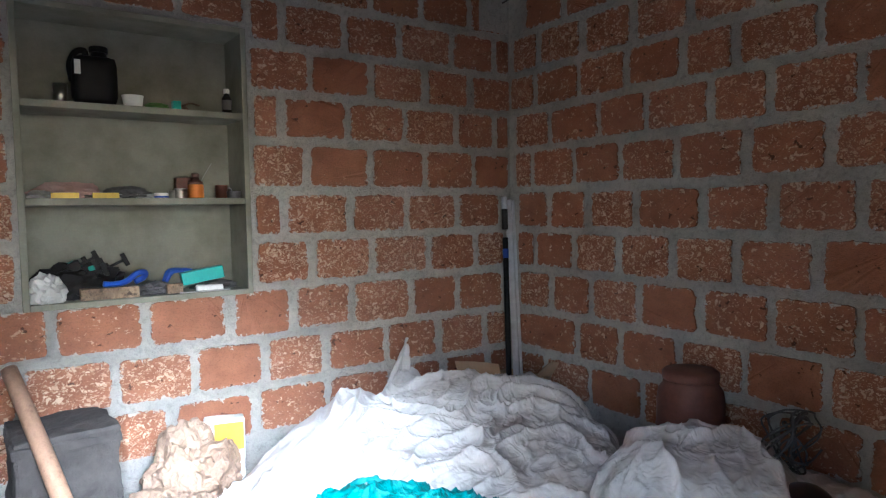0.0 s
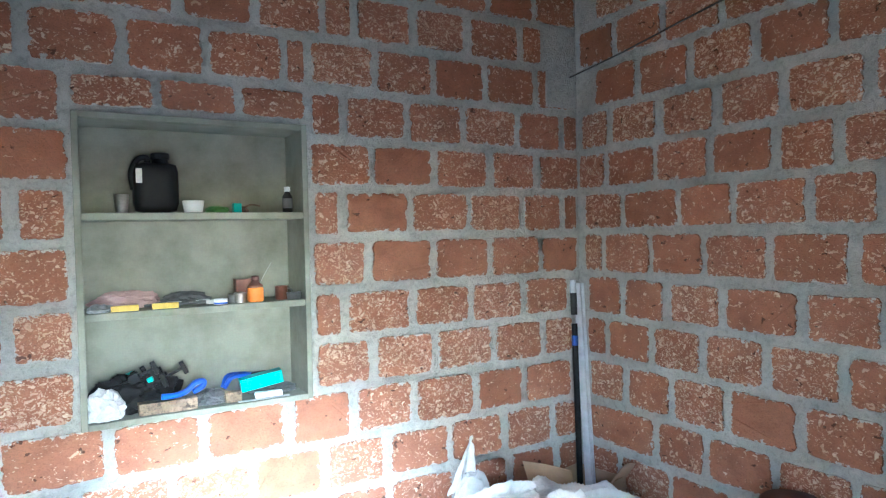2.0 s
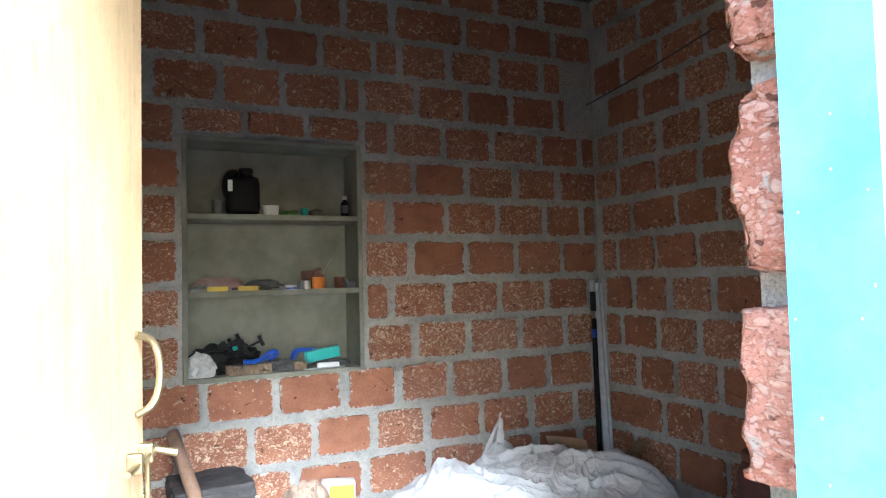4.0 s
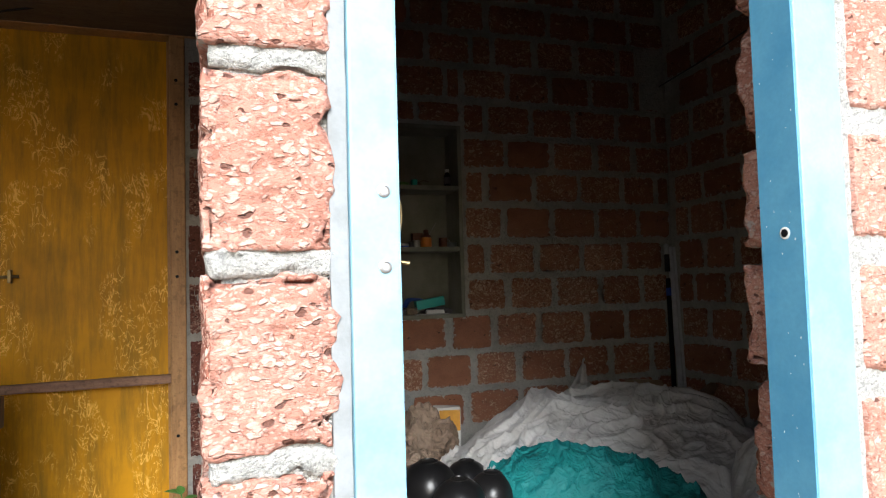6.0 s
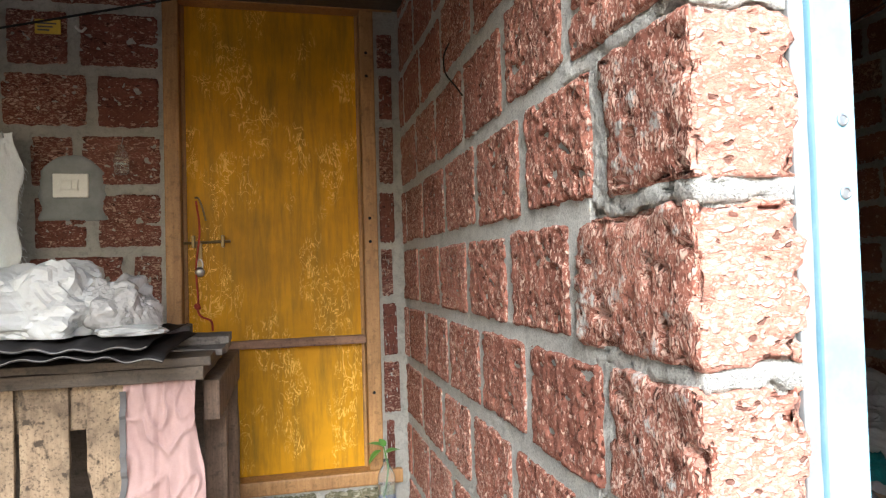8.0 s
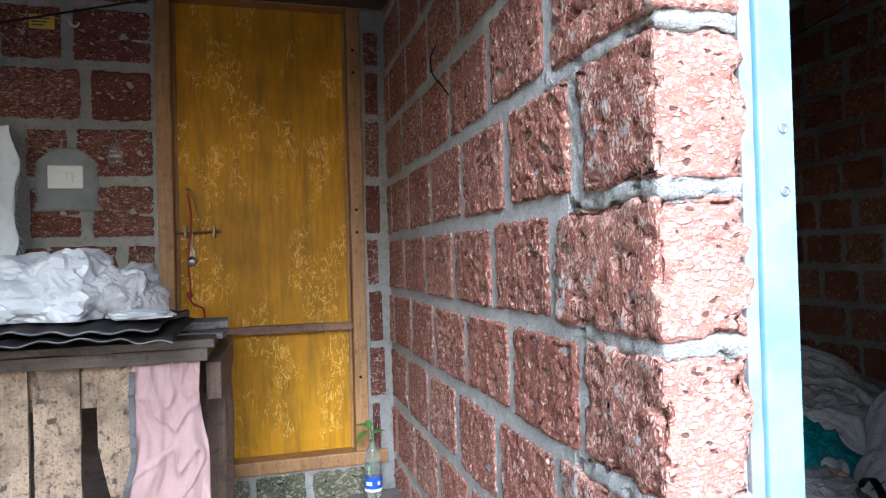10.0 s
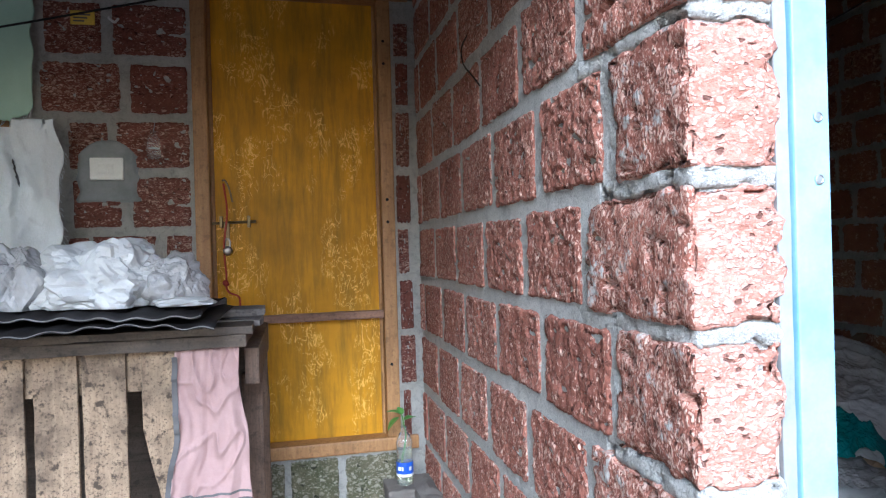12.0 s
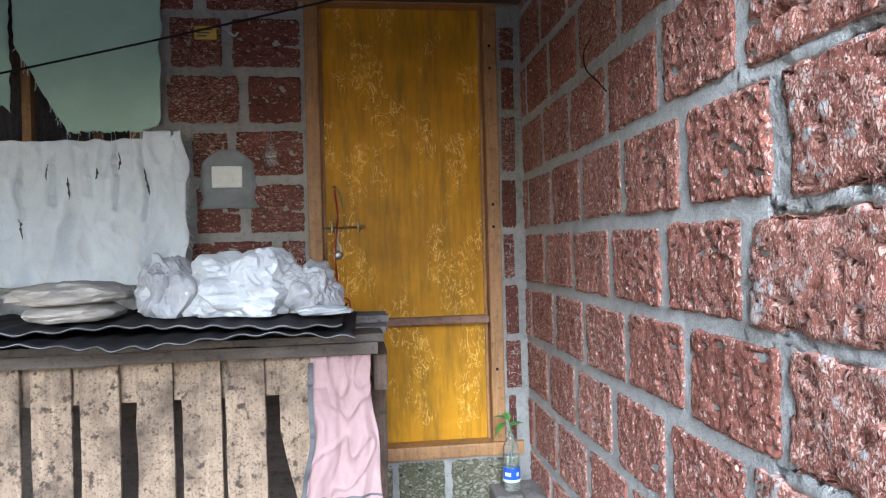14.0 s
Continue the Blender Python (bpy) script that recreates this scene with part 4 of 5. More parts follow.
def lower_tarp(u, v):
    x = -3.0 + (3.0 - 1.646) * u
    top = 1.925 + (0.03 if u > 0.88 else 0.0) + 0.008 * noise.noise(Vector((u * 25, 1, 0)))
    low = 1.335 + 0.02 * noise.noise(Vector((u * 8, 3, 0))) + (0.05 * (u - 0.9) / 0.1 if u > 0.9 else 0)
    z = top + (low - top) * v
    fold = math.sin(x * 26 + 2.5 * noise.noise(Vector((x * 2, z * 2, 5)))) * (0.5 + 0.5 * noise.noise(Vector((x * 4, z * 1.2, 2))))
    y = 2.02 - 0.05 * fold * (0.35 + 0.65 * v) - 0.034 * noise.noise(Vector((x * 9, z * 5, 4))) - 0.022 * ridged(x * 1.3, z * 0.8, 2.2, 4.0, 3)
    # hanging folds that end in worn tatters, and the separate strip at the end
    for fx, top_z, low_z, deep in ((-2.33, 1.86, 1.6, 0.03), (-2.2, 1.88, 1.66, 0.035), (-2.08, 1.9, 1.7, 0.025), (-1.96, 1.93, 1.64, 0.04), (-1.86, 1.93, 1.36, 0.03)):
        if low_z < z < top_z:
            s = (x - fx - 0.05 * (top_z - z) - 0.012 * noise.noise(Vector((z * 14, fx, 0)))) / 0.035
            if 0 < s < 1:
                y -= deep * s * min(1.0, (top_z - z) / 0.08)
    if u > 0.88:
        y -= 0.02
    x += 0.015 * v * noise.noise(Vector((z * 9, 3, 0))) + (0.02 * noise.noise(Vector((z * 8, 9, 0))) * (u > 0.97))
    return (x, y, z)


tarp = thing("torn_tarp", "torn white tarpaulin hung over the window", "tarpaulin", (0, 0, 0))
# upper and side sheets carry their shade as a darker greenish colour
part("upper_sheet", grid_sheet(70, 70, upper_tarp, 0.0015), M_TARP_SHADE, tarp, smooth=True)
part("side_sheet", grid_sheet(40, 50, left_tarp, 0.0015), M_TARP_SHADE, tarp, smooth=True)
part("lower_sheet", grid_sheet(190, 90, lower_tarp, 0.0015), M_TARP, tarp, smooth=True)
slit_rng = random.Random(12)
for k in range(7):
    fx, fz = -2.38 + 0.095 * k + slit_rng.uniform(-0.02, 0.02), slit_rng.choice((1.84, 1.8, 1.74, 1.6)) + slit_rng.uniform(-0.03, 0.03)
    fh, wide = slit_rng.uniform(0.04, 0.11), slit_rng.uniform(0.004, 0.01)

    def slit_at(u, v):
        x, z = fx + (u - 0.5) * (0.002 + wide * math.sin(3.14 * v) * (1.0 + 1.4 * noise.noise(Vector((v * 9, k * 2.1, 5.0))))) + 0.012 * noise.noise(Vector((v * 1.4, k * 1.37 + 0.4, 2.3))), fz - fh * v
        q = min(1.0, max(0.0, (x + 3.0) / 1.354))
        return (x, lower_tarp(q, min(1.0, max(0.0, (1.925 - z) / 0.59)))[1] - 0.004 if lower_tarp(q, min(1.0, max(0.0, (1.925 - z) / 0.59))) else 1.99, z)
    # the sheet is not cut: a grey strip on it gives the tear's shadow
    part("slit", grid_sheet(2, 14, slit_at, 0.001), M_GREYBOX, tarp, "torn slit drawn as a strip of grey shadow")
fringe_rng = random.Random(4)
bm = bmesh.new()
for k in range(70):
    u = fringe_rng.uniform(0.0, 1.0)
    p = Vector(upper_tarp(u, 1.0)) if k % 2 else Vector(lower_tarp(0.9999, fringe_rng.uniform(0.2, 1.0)))
    d = Vector((fringe_rng.uniform(-0.01, 0.01), -0.004, -fringe_rng.uniform(0.012, 0.05))) if k % 2 else Vector((fringe_rng.uniform(0.005, 0.02), -0.004, -fringe_rng.uniform(0.005, 0.03)))
    tube([p, p + d * 0.5 + Vector((0.002, 0, 0)), p + d], 0.0011, 4, bm)
tagged(part("fringe", bm, M_TARP, tarp), kind="stuff")
window = thing("window_1", "dark unglazed window opening with timber bars", "window", (0, 0, 0), kind="structure")
for x in (-2.33, -2.05, -2.6):
    part("bar", rough_box((x - 0.018, HOUSE + 0.05, WZ0), (x + 0.018, HOUSE + 0.085, WZ1), 0.08, 0.003, 9.0, x, 0.003), M_FRAME, window)
part("frame_side", box((WX1 - 0.05, HOUSE + 0.02, WZ0), (WX1, HOUSE + 0.1, WZ1), 0.004), M_FRAME, window)
part("frame_side", box((WX0, HOUSE + 0.02, WZ0), (WX0 + 0.05, HOUSE + 0.1, WZ1), 0.004), M_FRAME, window)
part("sill", box((WX0 + 0.05, HOUSE + 0.02, WZ0), (WX1 - 0.05, HOUSE + 0.1, WZ0 + 0.05), 0.004), M_FRAME, window)

# cable, switch and small things on the house wall
sag = [(-4.2 + 4.02 * t, 1.85 + 0.05 * t, 1.74 + 0.234 * 4.02 * t - 0.04 * math.sin(math.pi * t) + 0.012) for t in [i / 30 for i in range(31)]]
tagged(part("cable", tube(sag, 0.0042, 6), M_BLACK), "thin black cable strung across the porch", "cable")
patch_bm = grid_sheet(22, 30, lambda u, v: (lambda x, z, e: (x, 2.091 - (0.004 if e < 0.9 else -0.012) - 0.002 * noise.noise(Vector((x * 30, 0, z * 30))), z))(
    -1.502 + 0.26 * (u - 0.5) * (1 + 0.12 * noise.noise(Vector((v * 5, 1, 0)))), 1.63 + 0.28 * v * (1 - 0.34 * (2 * abs(u - 0.5)) ** 2.4), max(2 * abs(u - 0.5), 2 * abs(v - 0.5))))
tagged(part("cement_patch", patch_bm, M_CEMENT, smooth=True), "grey cement patch round the switch", "cement patch", kind="structure")
switch = thing("light_switch", "white electric switch plate on the block wall", "switch", (-1.503, 2.086, 1.777))
part("plate", box((-0.063, -0.01, -0.046), (0.063, 0.004, 0.046), 0.004), M_WHITE, switch)
part("frame", box((-0.036, -0.0125, -0.022), (0.03, -0.0098, 0.024), 0.002), M_WHITE, switch)
part("rocker", box((-0.031, -0.015, -0.017), (0.006, -0.0122, 0.019), 0.002), M_WHITE, switch)
part("rocker", box((0.008, -0.015, -0.017), (0.026, -0.0122, 0.019), 0.002), M_WHITE, switch)
jar = thing("hanging_bottle", "clear ribbed plastic bottle hung on the wall", "bottle", (-1.315, 2.05, 1.815))
part("body", lathe([(0.02, 0.0), (0.027, 0.006), (0.028, 0.02), (0.026, 0.025), (0.028, 0.032), (0.026, 0.04), (0.028, 0.048), (0.026, 0.056), (0.027, 0.064), (0.022, 0.085), (0.011, 0.1), (0.011, 0.115)], 20), M_CLEAR, jar, smooth=True)
part("hanger", tube([(0, 0, 0.11), (0.003, 0.012, 0.14), (0, 0.03, 0.15)], 0.0015), M_STEEL, jar)
plate = thing("wall_label", "small yellow tin label on the wall", "label", (-1.575, 2.078, 2.39))
part("plate", box((-0.045, -0.002, -0.028), (0.045, 0.004, 0.028), 0.001), M_YELLOW, plate)
for k, z in enumerate((0.012, -0.001, -0.014)):
    part("print", box((-0.035, -0.0032, z - 0.003), (0.03 - 0.012 * k, -0.0021, z + 0.003)), M_GREYBOX, plate)
tagged(part("wall_clip", tube(curve_points([(-1.48, 2.09, 2.4), (-1.47, 2.06, 2.385), (-1.45, 2.055, 2.37), (-1.44, 2.07, 2.39)], 5), 0.005), M_WHITE), "bent white plastic clip on the wall", "clip")
tagged(part("wall_wire", tube(curve_points([(SIDE - 0.004, 1.16, 2.1), (SIDE - 0.02, 1.2, 2.06), (SIDE - 0.022, 1.18, 2.0), (SIDE - 0.014, 1.1, 1.94), (SIDE - 0.008, 1.05, 1.9)], 6), 0.0025, 6), M_BLACK), "short bent wire end sticking out of the wall", "wire")

# bottle with a cutting
block = tagged(part("step_block", rough_box((-0.41, 1.87, 0.27), (-0.25, 2.04, 0.408), 0.02, 0.006, 14.0, 6.0, 0.01), M_CONCRETE), "rough cement block beside the yellow door", "block")
bottle = thing("plant_bottle", "clear water bottle with a green cutting", "bottle", (-0.328, 1.952, 0.408))
part("body", lathe([(0.03, 0.0), (0.036, 0.006), (0.036, 0.06), (0.036, 0.1), (0.033, 0.11), (0.035, 0.12), (0.033, 0.132), (0.036, 0.145), (0.033, 0.158), (0.035, 0.172), (0.032, 0.19), (0.024, 0.21), (0.013, 0.228), (0.0125, 0.248)], 28), M_CLEAR, bottle, smooth=True)
part("water", lathe([(0.029, 0.004), (0.033, 0.008), (0.033, 0.1), (0.031, 0.15), (0.031, 0.152)], 24), clear_mat("murky_water", (0.8, 0.82, 0.66)), bottle)
wrap = part("label", lathe([(0.0365, 0.04), (0.0368, 0.042), (0.0368, 0.098), (0.0365, 0.1)], 28, close=False), M_ROYAL, bottle, "bright blue paper label")
part("label_band", lathe([(0.037, 0.04), (0.0372, 0.041), (0.0372, 0.05), (0.037, 0.051)], 28, close=False), M_WHITE, wrap)
for k, (a0, a1) in enumerate(((210, 236), (240, 252), (290, 310))):
    bm = grid_sheet(6, 1, lambda u, v: (0.0374 * math.cos(radians(a0 + (a1 - a0) * u)), 0.0374 * math.sin(radians(a0 + (a1 - a0) * u)), 0.066 + 0.016 * v), 0.0004)
    part("print", bm, M_WHITE, wrap)
plant = part("stem", tube(curve_points([(0.004, 0.0, 0.02), (-0.006, 0.0, 0.1), (0.006, 0.0, 0.2), (0.0, 0.0, 0.26), (-0.008, -0.004, 0.3)], 6), 0.0028, 6), M_LEAF, bottle)


def leaf_bm(length, width):
    def fn(u, v):
        w = width * math.sin(math.pi * min(1, v * 0.93 + 0.05)) ** 0.7 * (1 - 0.25 * v)
        x = (u - 0.5) * w
        return (x, length * v, 0.25 * abs(x) - 0.35 * length * v * v)
    return grid_sheet(6, 8, fn, 0.0006)


for x, y, z, rx, rz, s in ((-0.01, -0.004, 0.3, 30, 75, 1.0), (-0.02, 0.0, 0.285, -25, 100, 1.1), (0.004, -0.004, 0.275, 20, -70, 1.0), (-0.006, 0.0, 0.3, 50, 20, 0.7)):
    bm = leaf_bm(0.06 * s, 0.052 * s)
    bmesh.ops.transform(bm, matrix=pose(x, y, z, rx, 0, rz), verts=bm.verts)
    part("leaf", bm, M_LEAF, plant, smooth=True)
tagged(part("cement_fillet", rough_box((-0.3, 1.2, 0.0), (SIDE + 0.002, HOUSE - 0.06, 0.42), 0.04, 0.02, 6.0, 8.0, 0.03), M_CONCRETE), "rough cement fillet at the foot of the wall", "fillet", kind="structure")

# ---- store room: corner and heap ----
for x, y, top, tx, ty, mat, label, name, half in (
        (2.875, 3.06, 1.70, 2.965, 3.24, M_ALU, "long silver aluminium section leaning in the corner", "aluminium_section", 0.021),
        (2.83, 3.1, 1.72, 2.925, 3.245, M_BLACK, "black and blue painted pole leaning in the corner", "painted_pole", 0.017)):
    ob = thing(name, label, "pole", (x, y, 0.47 if half > 0.02 else 0.47))
    d = Vector((tx - x, ty - y, top - 0.47))
    q = d.to_track_quat("Z", "Y").to_matrix().to_4x4()
    ob.matrix_world = Matrix.Translation((x, y, 0.47)) @ q @ pose(0, 0, 0, 0, 0, 40)
    L = d.length
    if half > 0.02:
        bm = bmesh.new()
        add_box(bm, (-half, -half, 0), (half, -half + 0.004, L))
        add_box(bm, (-half, -half + 0.004, 0), (-half + 0.004, half, L))
        add_box(bm, (half - 0.004, -half + 0.004, 0), (half, half, L))
        add_box(bm, (-0.004, -half + 0.004, 0), (0.004, half * 0.6, L))
        part("section", bm, M_ALU, ob)
    else:
        part("shaft", tube([(0, 0, 0), (0, 0, L * 0.8)], half, 14), M_BLACK, ob)
        part("blue_band", tube([(0, 0, L * 0.7), (0, 0, L * 0.745)], half + 0.0012, 14), M_ROYAL, ob, "blue painted band")
        part("neck", tube([(0, 0, L * 0.84), (0, 0, L * 0.94)], half + 0.002, 14), M_RUBBER, ob)
        part("tip", tube([(0, 0, L * 0.94), (0, 0, L)], half + 0.001, 14), M_ALU, ob, "bare metal tip")

carton = thing("carton", "open brown cardboard carton in the corner", "carton", (2.72, 3.0, FLOOR), 12)
for nm, lo, hi in (("side", (-0.22, -0.16, 0), (-0.214, 0.16, 0.3)), ("side", (0.214, -0.16, 0), (0.22, 0.16, 0.3)), ("side", (-0.214, -0.16, 0), (0.214, -0.154, 0.3)), ("side", (-0.214, 0.154, 0), (0.214, 0.16, 0.3)), ("bottom", (-0.214, -0.154, 0), (0.214, 0.154, 0.006))):
    part(nm, box(lo, hi, 0.001), M_CARD, carton)
bm = grid_sheet(10, 8, lambda u, v: (-0.22 - 0.05 * v + 0.02 * math.sin(u * 3), -0.16 + 0.32 * u, 0.3 + 0.16 * v - 0.03 * u * v), 0.005)
part("flap", bm, M_CARD, carton)
bm = grid_sheet(10, 8, lambda u, v: (0.214 - 0.2 * u, -0.16 - 0.06 * v, 0.3 + 0.09 * v + 0.02 * math.sin(u * 4)), 0.005)
part("flap", bm, M_CARD, carton)

crumpled("paper_bag", "torn white paper bag standing up behind the sacks", "paper bag", (2.12, 3.12, FLOOR), (0.3, 0.18, 0.42), 6.1, M_PAPER, 15, 0.45, 2.0)
tip_bm = grid_sheet(12, 16, lambda u, v: (2.1 + 0.09 * v + (u - 0.5) * 0.17 * (1 - v) ** 0.8 + 0.01 * noise.noise(Vector((u * 6, v * 6, 2))), 3.2 - 0.02 * math.sin(u * 7) + 0.03 * v, 0.66 + 0.26 * v + 0.02 * math.sin(u * 5)), 0.002)
tagged(part("torn_paper", tip_bm, M_PAPER), "pointed torn flap of white paper on the heap", "paper")


def main_shape(x, y):
    ridge = 0.62 + 0.38 * math.exp(-((y - 2.8) / 0.5) ** 2)
    dip = 1 - 0.3 * math.exp(-((x - 1.1) / 0.3) ** 2) + 0.03 * math.sin(x * 5.0) + 0.06 * max(0.0, x - 2.0)
    return ridge * dip


sheet = tagged(part("white_sheet", heap(1.9, 2.46, 1.04, 0.68, 0.44, FLOOR, 3.3, 0.055, 4.0, 0.0, main_shape, 380, 5.5), M_SACK, smooth=True), "crumpled white sheet thrown over a heap of goods", "sheet")
tagged(part("white_sack", heap(2.45, 1.56, 0.46, 0.42, 0.42, FLOOR, 8.8, 0.045, 3.6, 15.0, None, 220, 4.0), M_SACK, smooth=True), "bulging white woven sack at the heap's end", "sack")
tagged(part("white_sack", heap(2.82, 1.28, 0.26, 0.3, 0.24, FLOOR, 4.4, 0.03, 6.0, 0.0, None, 90), M_SACK, smooth=True), "half-empty white sack lying by the wall", "sack")
tagged(part("teal_sheet", heap(1.47, 1.98, 0.58, 0.27, 0.4, FLOOR, 5.7, 0.045, 6.5, -38.0, lambda x, y: 0.8 - 0.45 * (x - 1.35), 200, 2.6), M_TEAL, smooth=True), "crumpled teal shade net bundled on the floor", "net sheet")
for k, (x, y, r) in enumerate(((0.76, 2.3, 0.14), (0.98, 2.36, 0.12), (0.83, 2.06, 0.125), (1.02, 2.13, 0.12), (0.62, 2.46, 0.12))):
    ball = thing("black_pot", "shiny round black plastic pot on the floor", "pot", (x, y, FLOOR), 40 * k, "black pots on the floor")
    prof = [(r * math.cos(a), r * 0.96 + r * 0.96 * math.sin(a)) for a in [radians(-88 + 176 * i / 16) for i in range(17)]]
    part("body", lathe(prof, 28), M_RUBBER, ball, smooth=True)
    part("rim", lathe([(r * 0.32, r * 1.84), (r * 0.34, r * 1.9), (r * 0.26, r * 1.93), (r * 0.24, r * 1.87)], 24, close=False), M_RUBBER, ball)
board = grid_sheet(16, 10, lambda u, v: (0.86 + 0.52 * u, 1.62 + 0.36 * v, FLOOR + 0.03 + 0.05 * v + 0.03 * math.sin(u * 3 + v) + 0.02 * noise.noise(Vector((u * 3, v * 3, 1)))), 0.005)
tagged(part("cardboard_sheet", board, M_CARD), "bent brown cardboard sheet on the floor", "cardboard")
for k, (x, y, s, sd) in enumerate(((1.72, 1.66, 0.2, 1.1), (1.88, 1.78, 0.16, 2.2), (1.98, 1.48, 0.18, 3.7), (1.6, 1.5, 0.15, 4.1))):
    crumpled("paper_scrap", "crumpled paper and card scrap on the floor", "scrap", (x, y, FLOOR), (s, s * 0.8, 0.1), sd, (M_PAPER, M_CARD)[k % 2], 40 * k, 0.5, 2.4, 3)
tagged(part("white_sack", heap(2.02, 1.42, 0.34, 0.24, 0.17, FLOOR, 2.9, 0.035, 4.2, 25.0, None, 120, 3.6), M_SACK, smooth=True), "empty white sack spread over the clutter", "sack")
flap = grid_sheet(14, 12, lambda u, v: (1.58 + 0.34 * u - 0.06 * v, 1.62 + 0.12 * u + 0.24 * v, FLOOR + 0.015 + 0.16 * v + 0.03 * math.sin(u * 4 + v * 2) + 0.015 * noise.noise(Vector((u * 4, v * 4, 6)))), 0.005)
tagged(part("carton_flap", flap, M_CARD), "torn brown carton flap tilted on the floor", "cardboard")
crumpled("plastic_film", "crumpled clear plastic film over the scraps", "wrapping", (1.5, 1.46, FLOOR), (0.42, 0.26, 0.1), 6.3, M_CLOUDY, 35, 0.6, 2.2, 5)
crumpled("white_bundle", "folded white plastic sheet on the floor", "bundle", (1.26, 1.24, FLOOR), (0.4, 0.24, 0.09), 8.7, M_BAG, 20, 0.45, 1.6, 5)
for x, y, turn in ((1.66, 1.34, 70), (1.74, 1.3, 100)):
    strap = grid_sheet(12, 2, lambda u, v: (0.2 * u - 0.1, 0.035 * v, 0.03 + 0.07 * math.sin(math.pi * u)), 0.003)
    ob = tagged(part("black_strap", strap, M_BLACK), "black plastic strap looped over the scraps", "strap", "straps on the floor")
    ob.matrix_world = pose(x, y, FLOOR, 0, 0, turn)
tagged(part("black_rod", tube([(1.98, 1.36, 0.62), (2.06, 1.32, 0.37)], 0.012, 8), M_BLACK), "short black rod stuck in the clutter", "rod")

crumpled("beige_bag", "crumpled beige plastic bag heaped against the wall", "bag", (0.95, 2.95, FLOOR), (0.36, 0.34, 0.37), 3.9, M_BEIGE, 10, 0.7, 2.6, 5)
crumpled("beige_bag", "torn beige bag spilling on the floor", "bag", (0.78, 2.72, FLOOR), (0.44, 0.34, 0.22), 8.3, M_BEIGE, 40, 0.8, 3.0, 5)
crate = thing("grey_box", "dark grey battered box by the wall", "box", (0.48, 2.97, FLOOR), 3)
part("body", rough_box((-0.17, -0.17, 0.0), (0.17, 0.17, 0.5), 0.025, 0.016, 7.0, 2.2, 0.015), M_OLDBOX, crate)
part("lid_edge", rough_box((-0.176, -0.178, 0.44), (0.176, 0.176, 0.475), 0.03, 0.01, 9.0, 3.2, 0.006), M_OLDBOX, crate)
packet = thing("food_packet", "white packet with an orange printed panel", "packet", (1.13, 3.1, FLOOR), -14)
part("body", rough_box((-0.085, -0.04, 0.0), (0.085, 0.04, 0.36), 0.03, 0.008, 9.0, 5.0, 0.008), M_WHITE, packet)
part("panel", box((-0.045, -0.049, 0.22), (0.082, -0.043, 0.345), 0.001), M_AMBER, packet, "orange printed panel")
stick = tagged(part("wooden_handle", tube([(0.55, 2.24, FLOOR), (0.495, 2.44, 0.55), (0.405, 2.74, 0.845), (0.327, 3.0, 1.08)], [0.03, 0.031, 0.03, 0.028], 16), M_STICK, smooth=True), "plain wooden tool handle leaning on a box", "handle")
drum = thing("metal_drum", "rust-red metal canister against the block wall", "canister", (2.83, 1.86, FLOOR))
part("body", lathe([(0.13, 0.0), (0.145, 0.01), (0.145, 0.3), (0.149, 0.31), (0.145, 0.32), (0.145, 0.42), (0.138, 0.47), (0.118, 0.5), (0.118, 0.52)], 32), M_RUST, drum, smooth=True)
part("lid", lathe([(0.12, 0.52), (0.122, 0.525), (0.122, 0.55), (0.11, 0.56), (0.05, 0.568)], 32), M_RUST, drum, smooth=True)
tangle_rng = random.Random(6)
coil = thing("wire_coil", "tangled coil of black wire by the wall", "wire coil", (2.8, 1.4, FLOOR + 0.22))
for k in range(9):
    a0, r = tangle_rng.uniform(0, 6), tangle_rng.uniform(0.07, 0.15)
    pts = [(r * math.cos(a0 + i * 0.5), 0.06 * math.sin(i * 0.7 + k) + tangle_rng.uniform(-0.02, 0.02), 0.15 + r * math.sin(a0 + i * 0.5) * 0.9) for i in range(14)]
    part("loop", tube(curve_points(pts, 3), 0.004, 6), M_GREYBOX, coil)
dark_ball = thing("black_pot", "dark round pot lying on a sack", "pot", (2.5, 1.19, FLOOR + 0.16), 30, "black pots on the floor")
part("body", lathe([(0.1 * math.cos(a), 0.095 + 0.095 * math.sin(a)) for a in [radians(-88 + 176 * i / 14) for i in range(15)]], 24), M_RUBBER, dark_ball, smooth=True)
tagged(part("white_sack", heap(2.55, 1.14, 0.26, 0.22, 0.17, FLOOR, 6.4, 0.02, 6.0, 0.0, None, 70), M_SACK, smooth=True), "flat grey-white sack under a black pot", "sack")
tagged(part("wall_rod", tube([(2.93, 3.25, 2.9), (2.98, 2.9, 2.96), (2.985, 2.5, 3.02), (2.985, 2.2, 3.06)], 0.005, 8), M_OLDBOX), "thin dark rod fixed along the wall near the corner", "rod")
tagged(part("corner_patch", rough_box((2.76, BACK - 0.012, 2.72), (2.99, BACK + 0.01, 2.93), 0.03, 0.004, 12.0, 1.0, 0.006), M_MORTAR), "smooth grey cement patch in the corner", "cement patch", kind="structure")

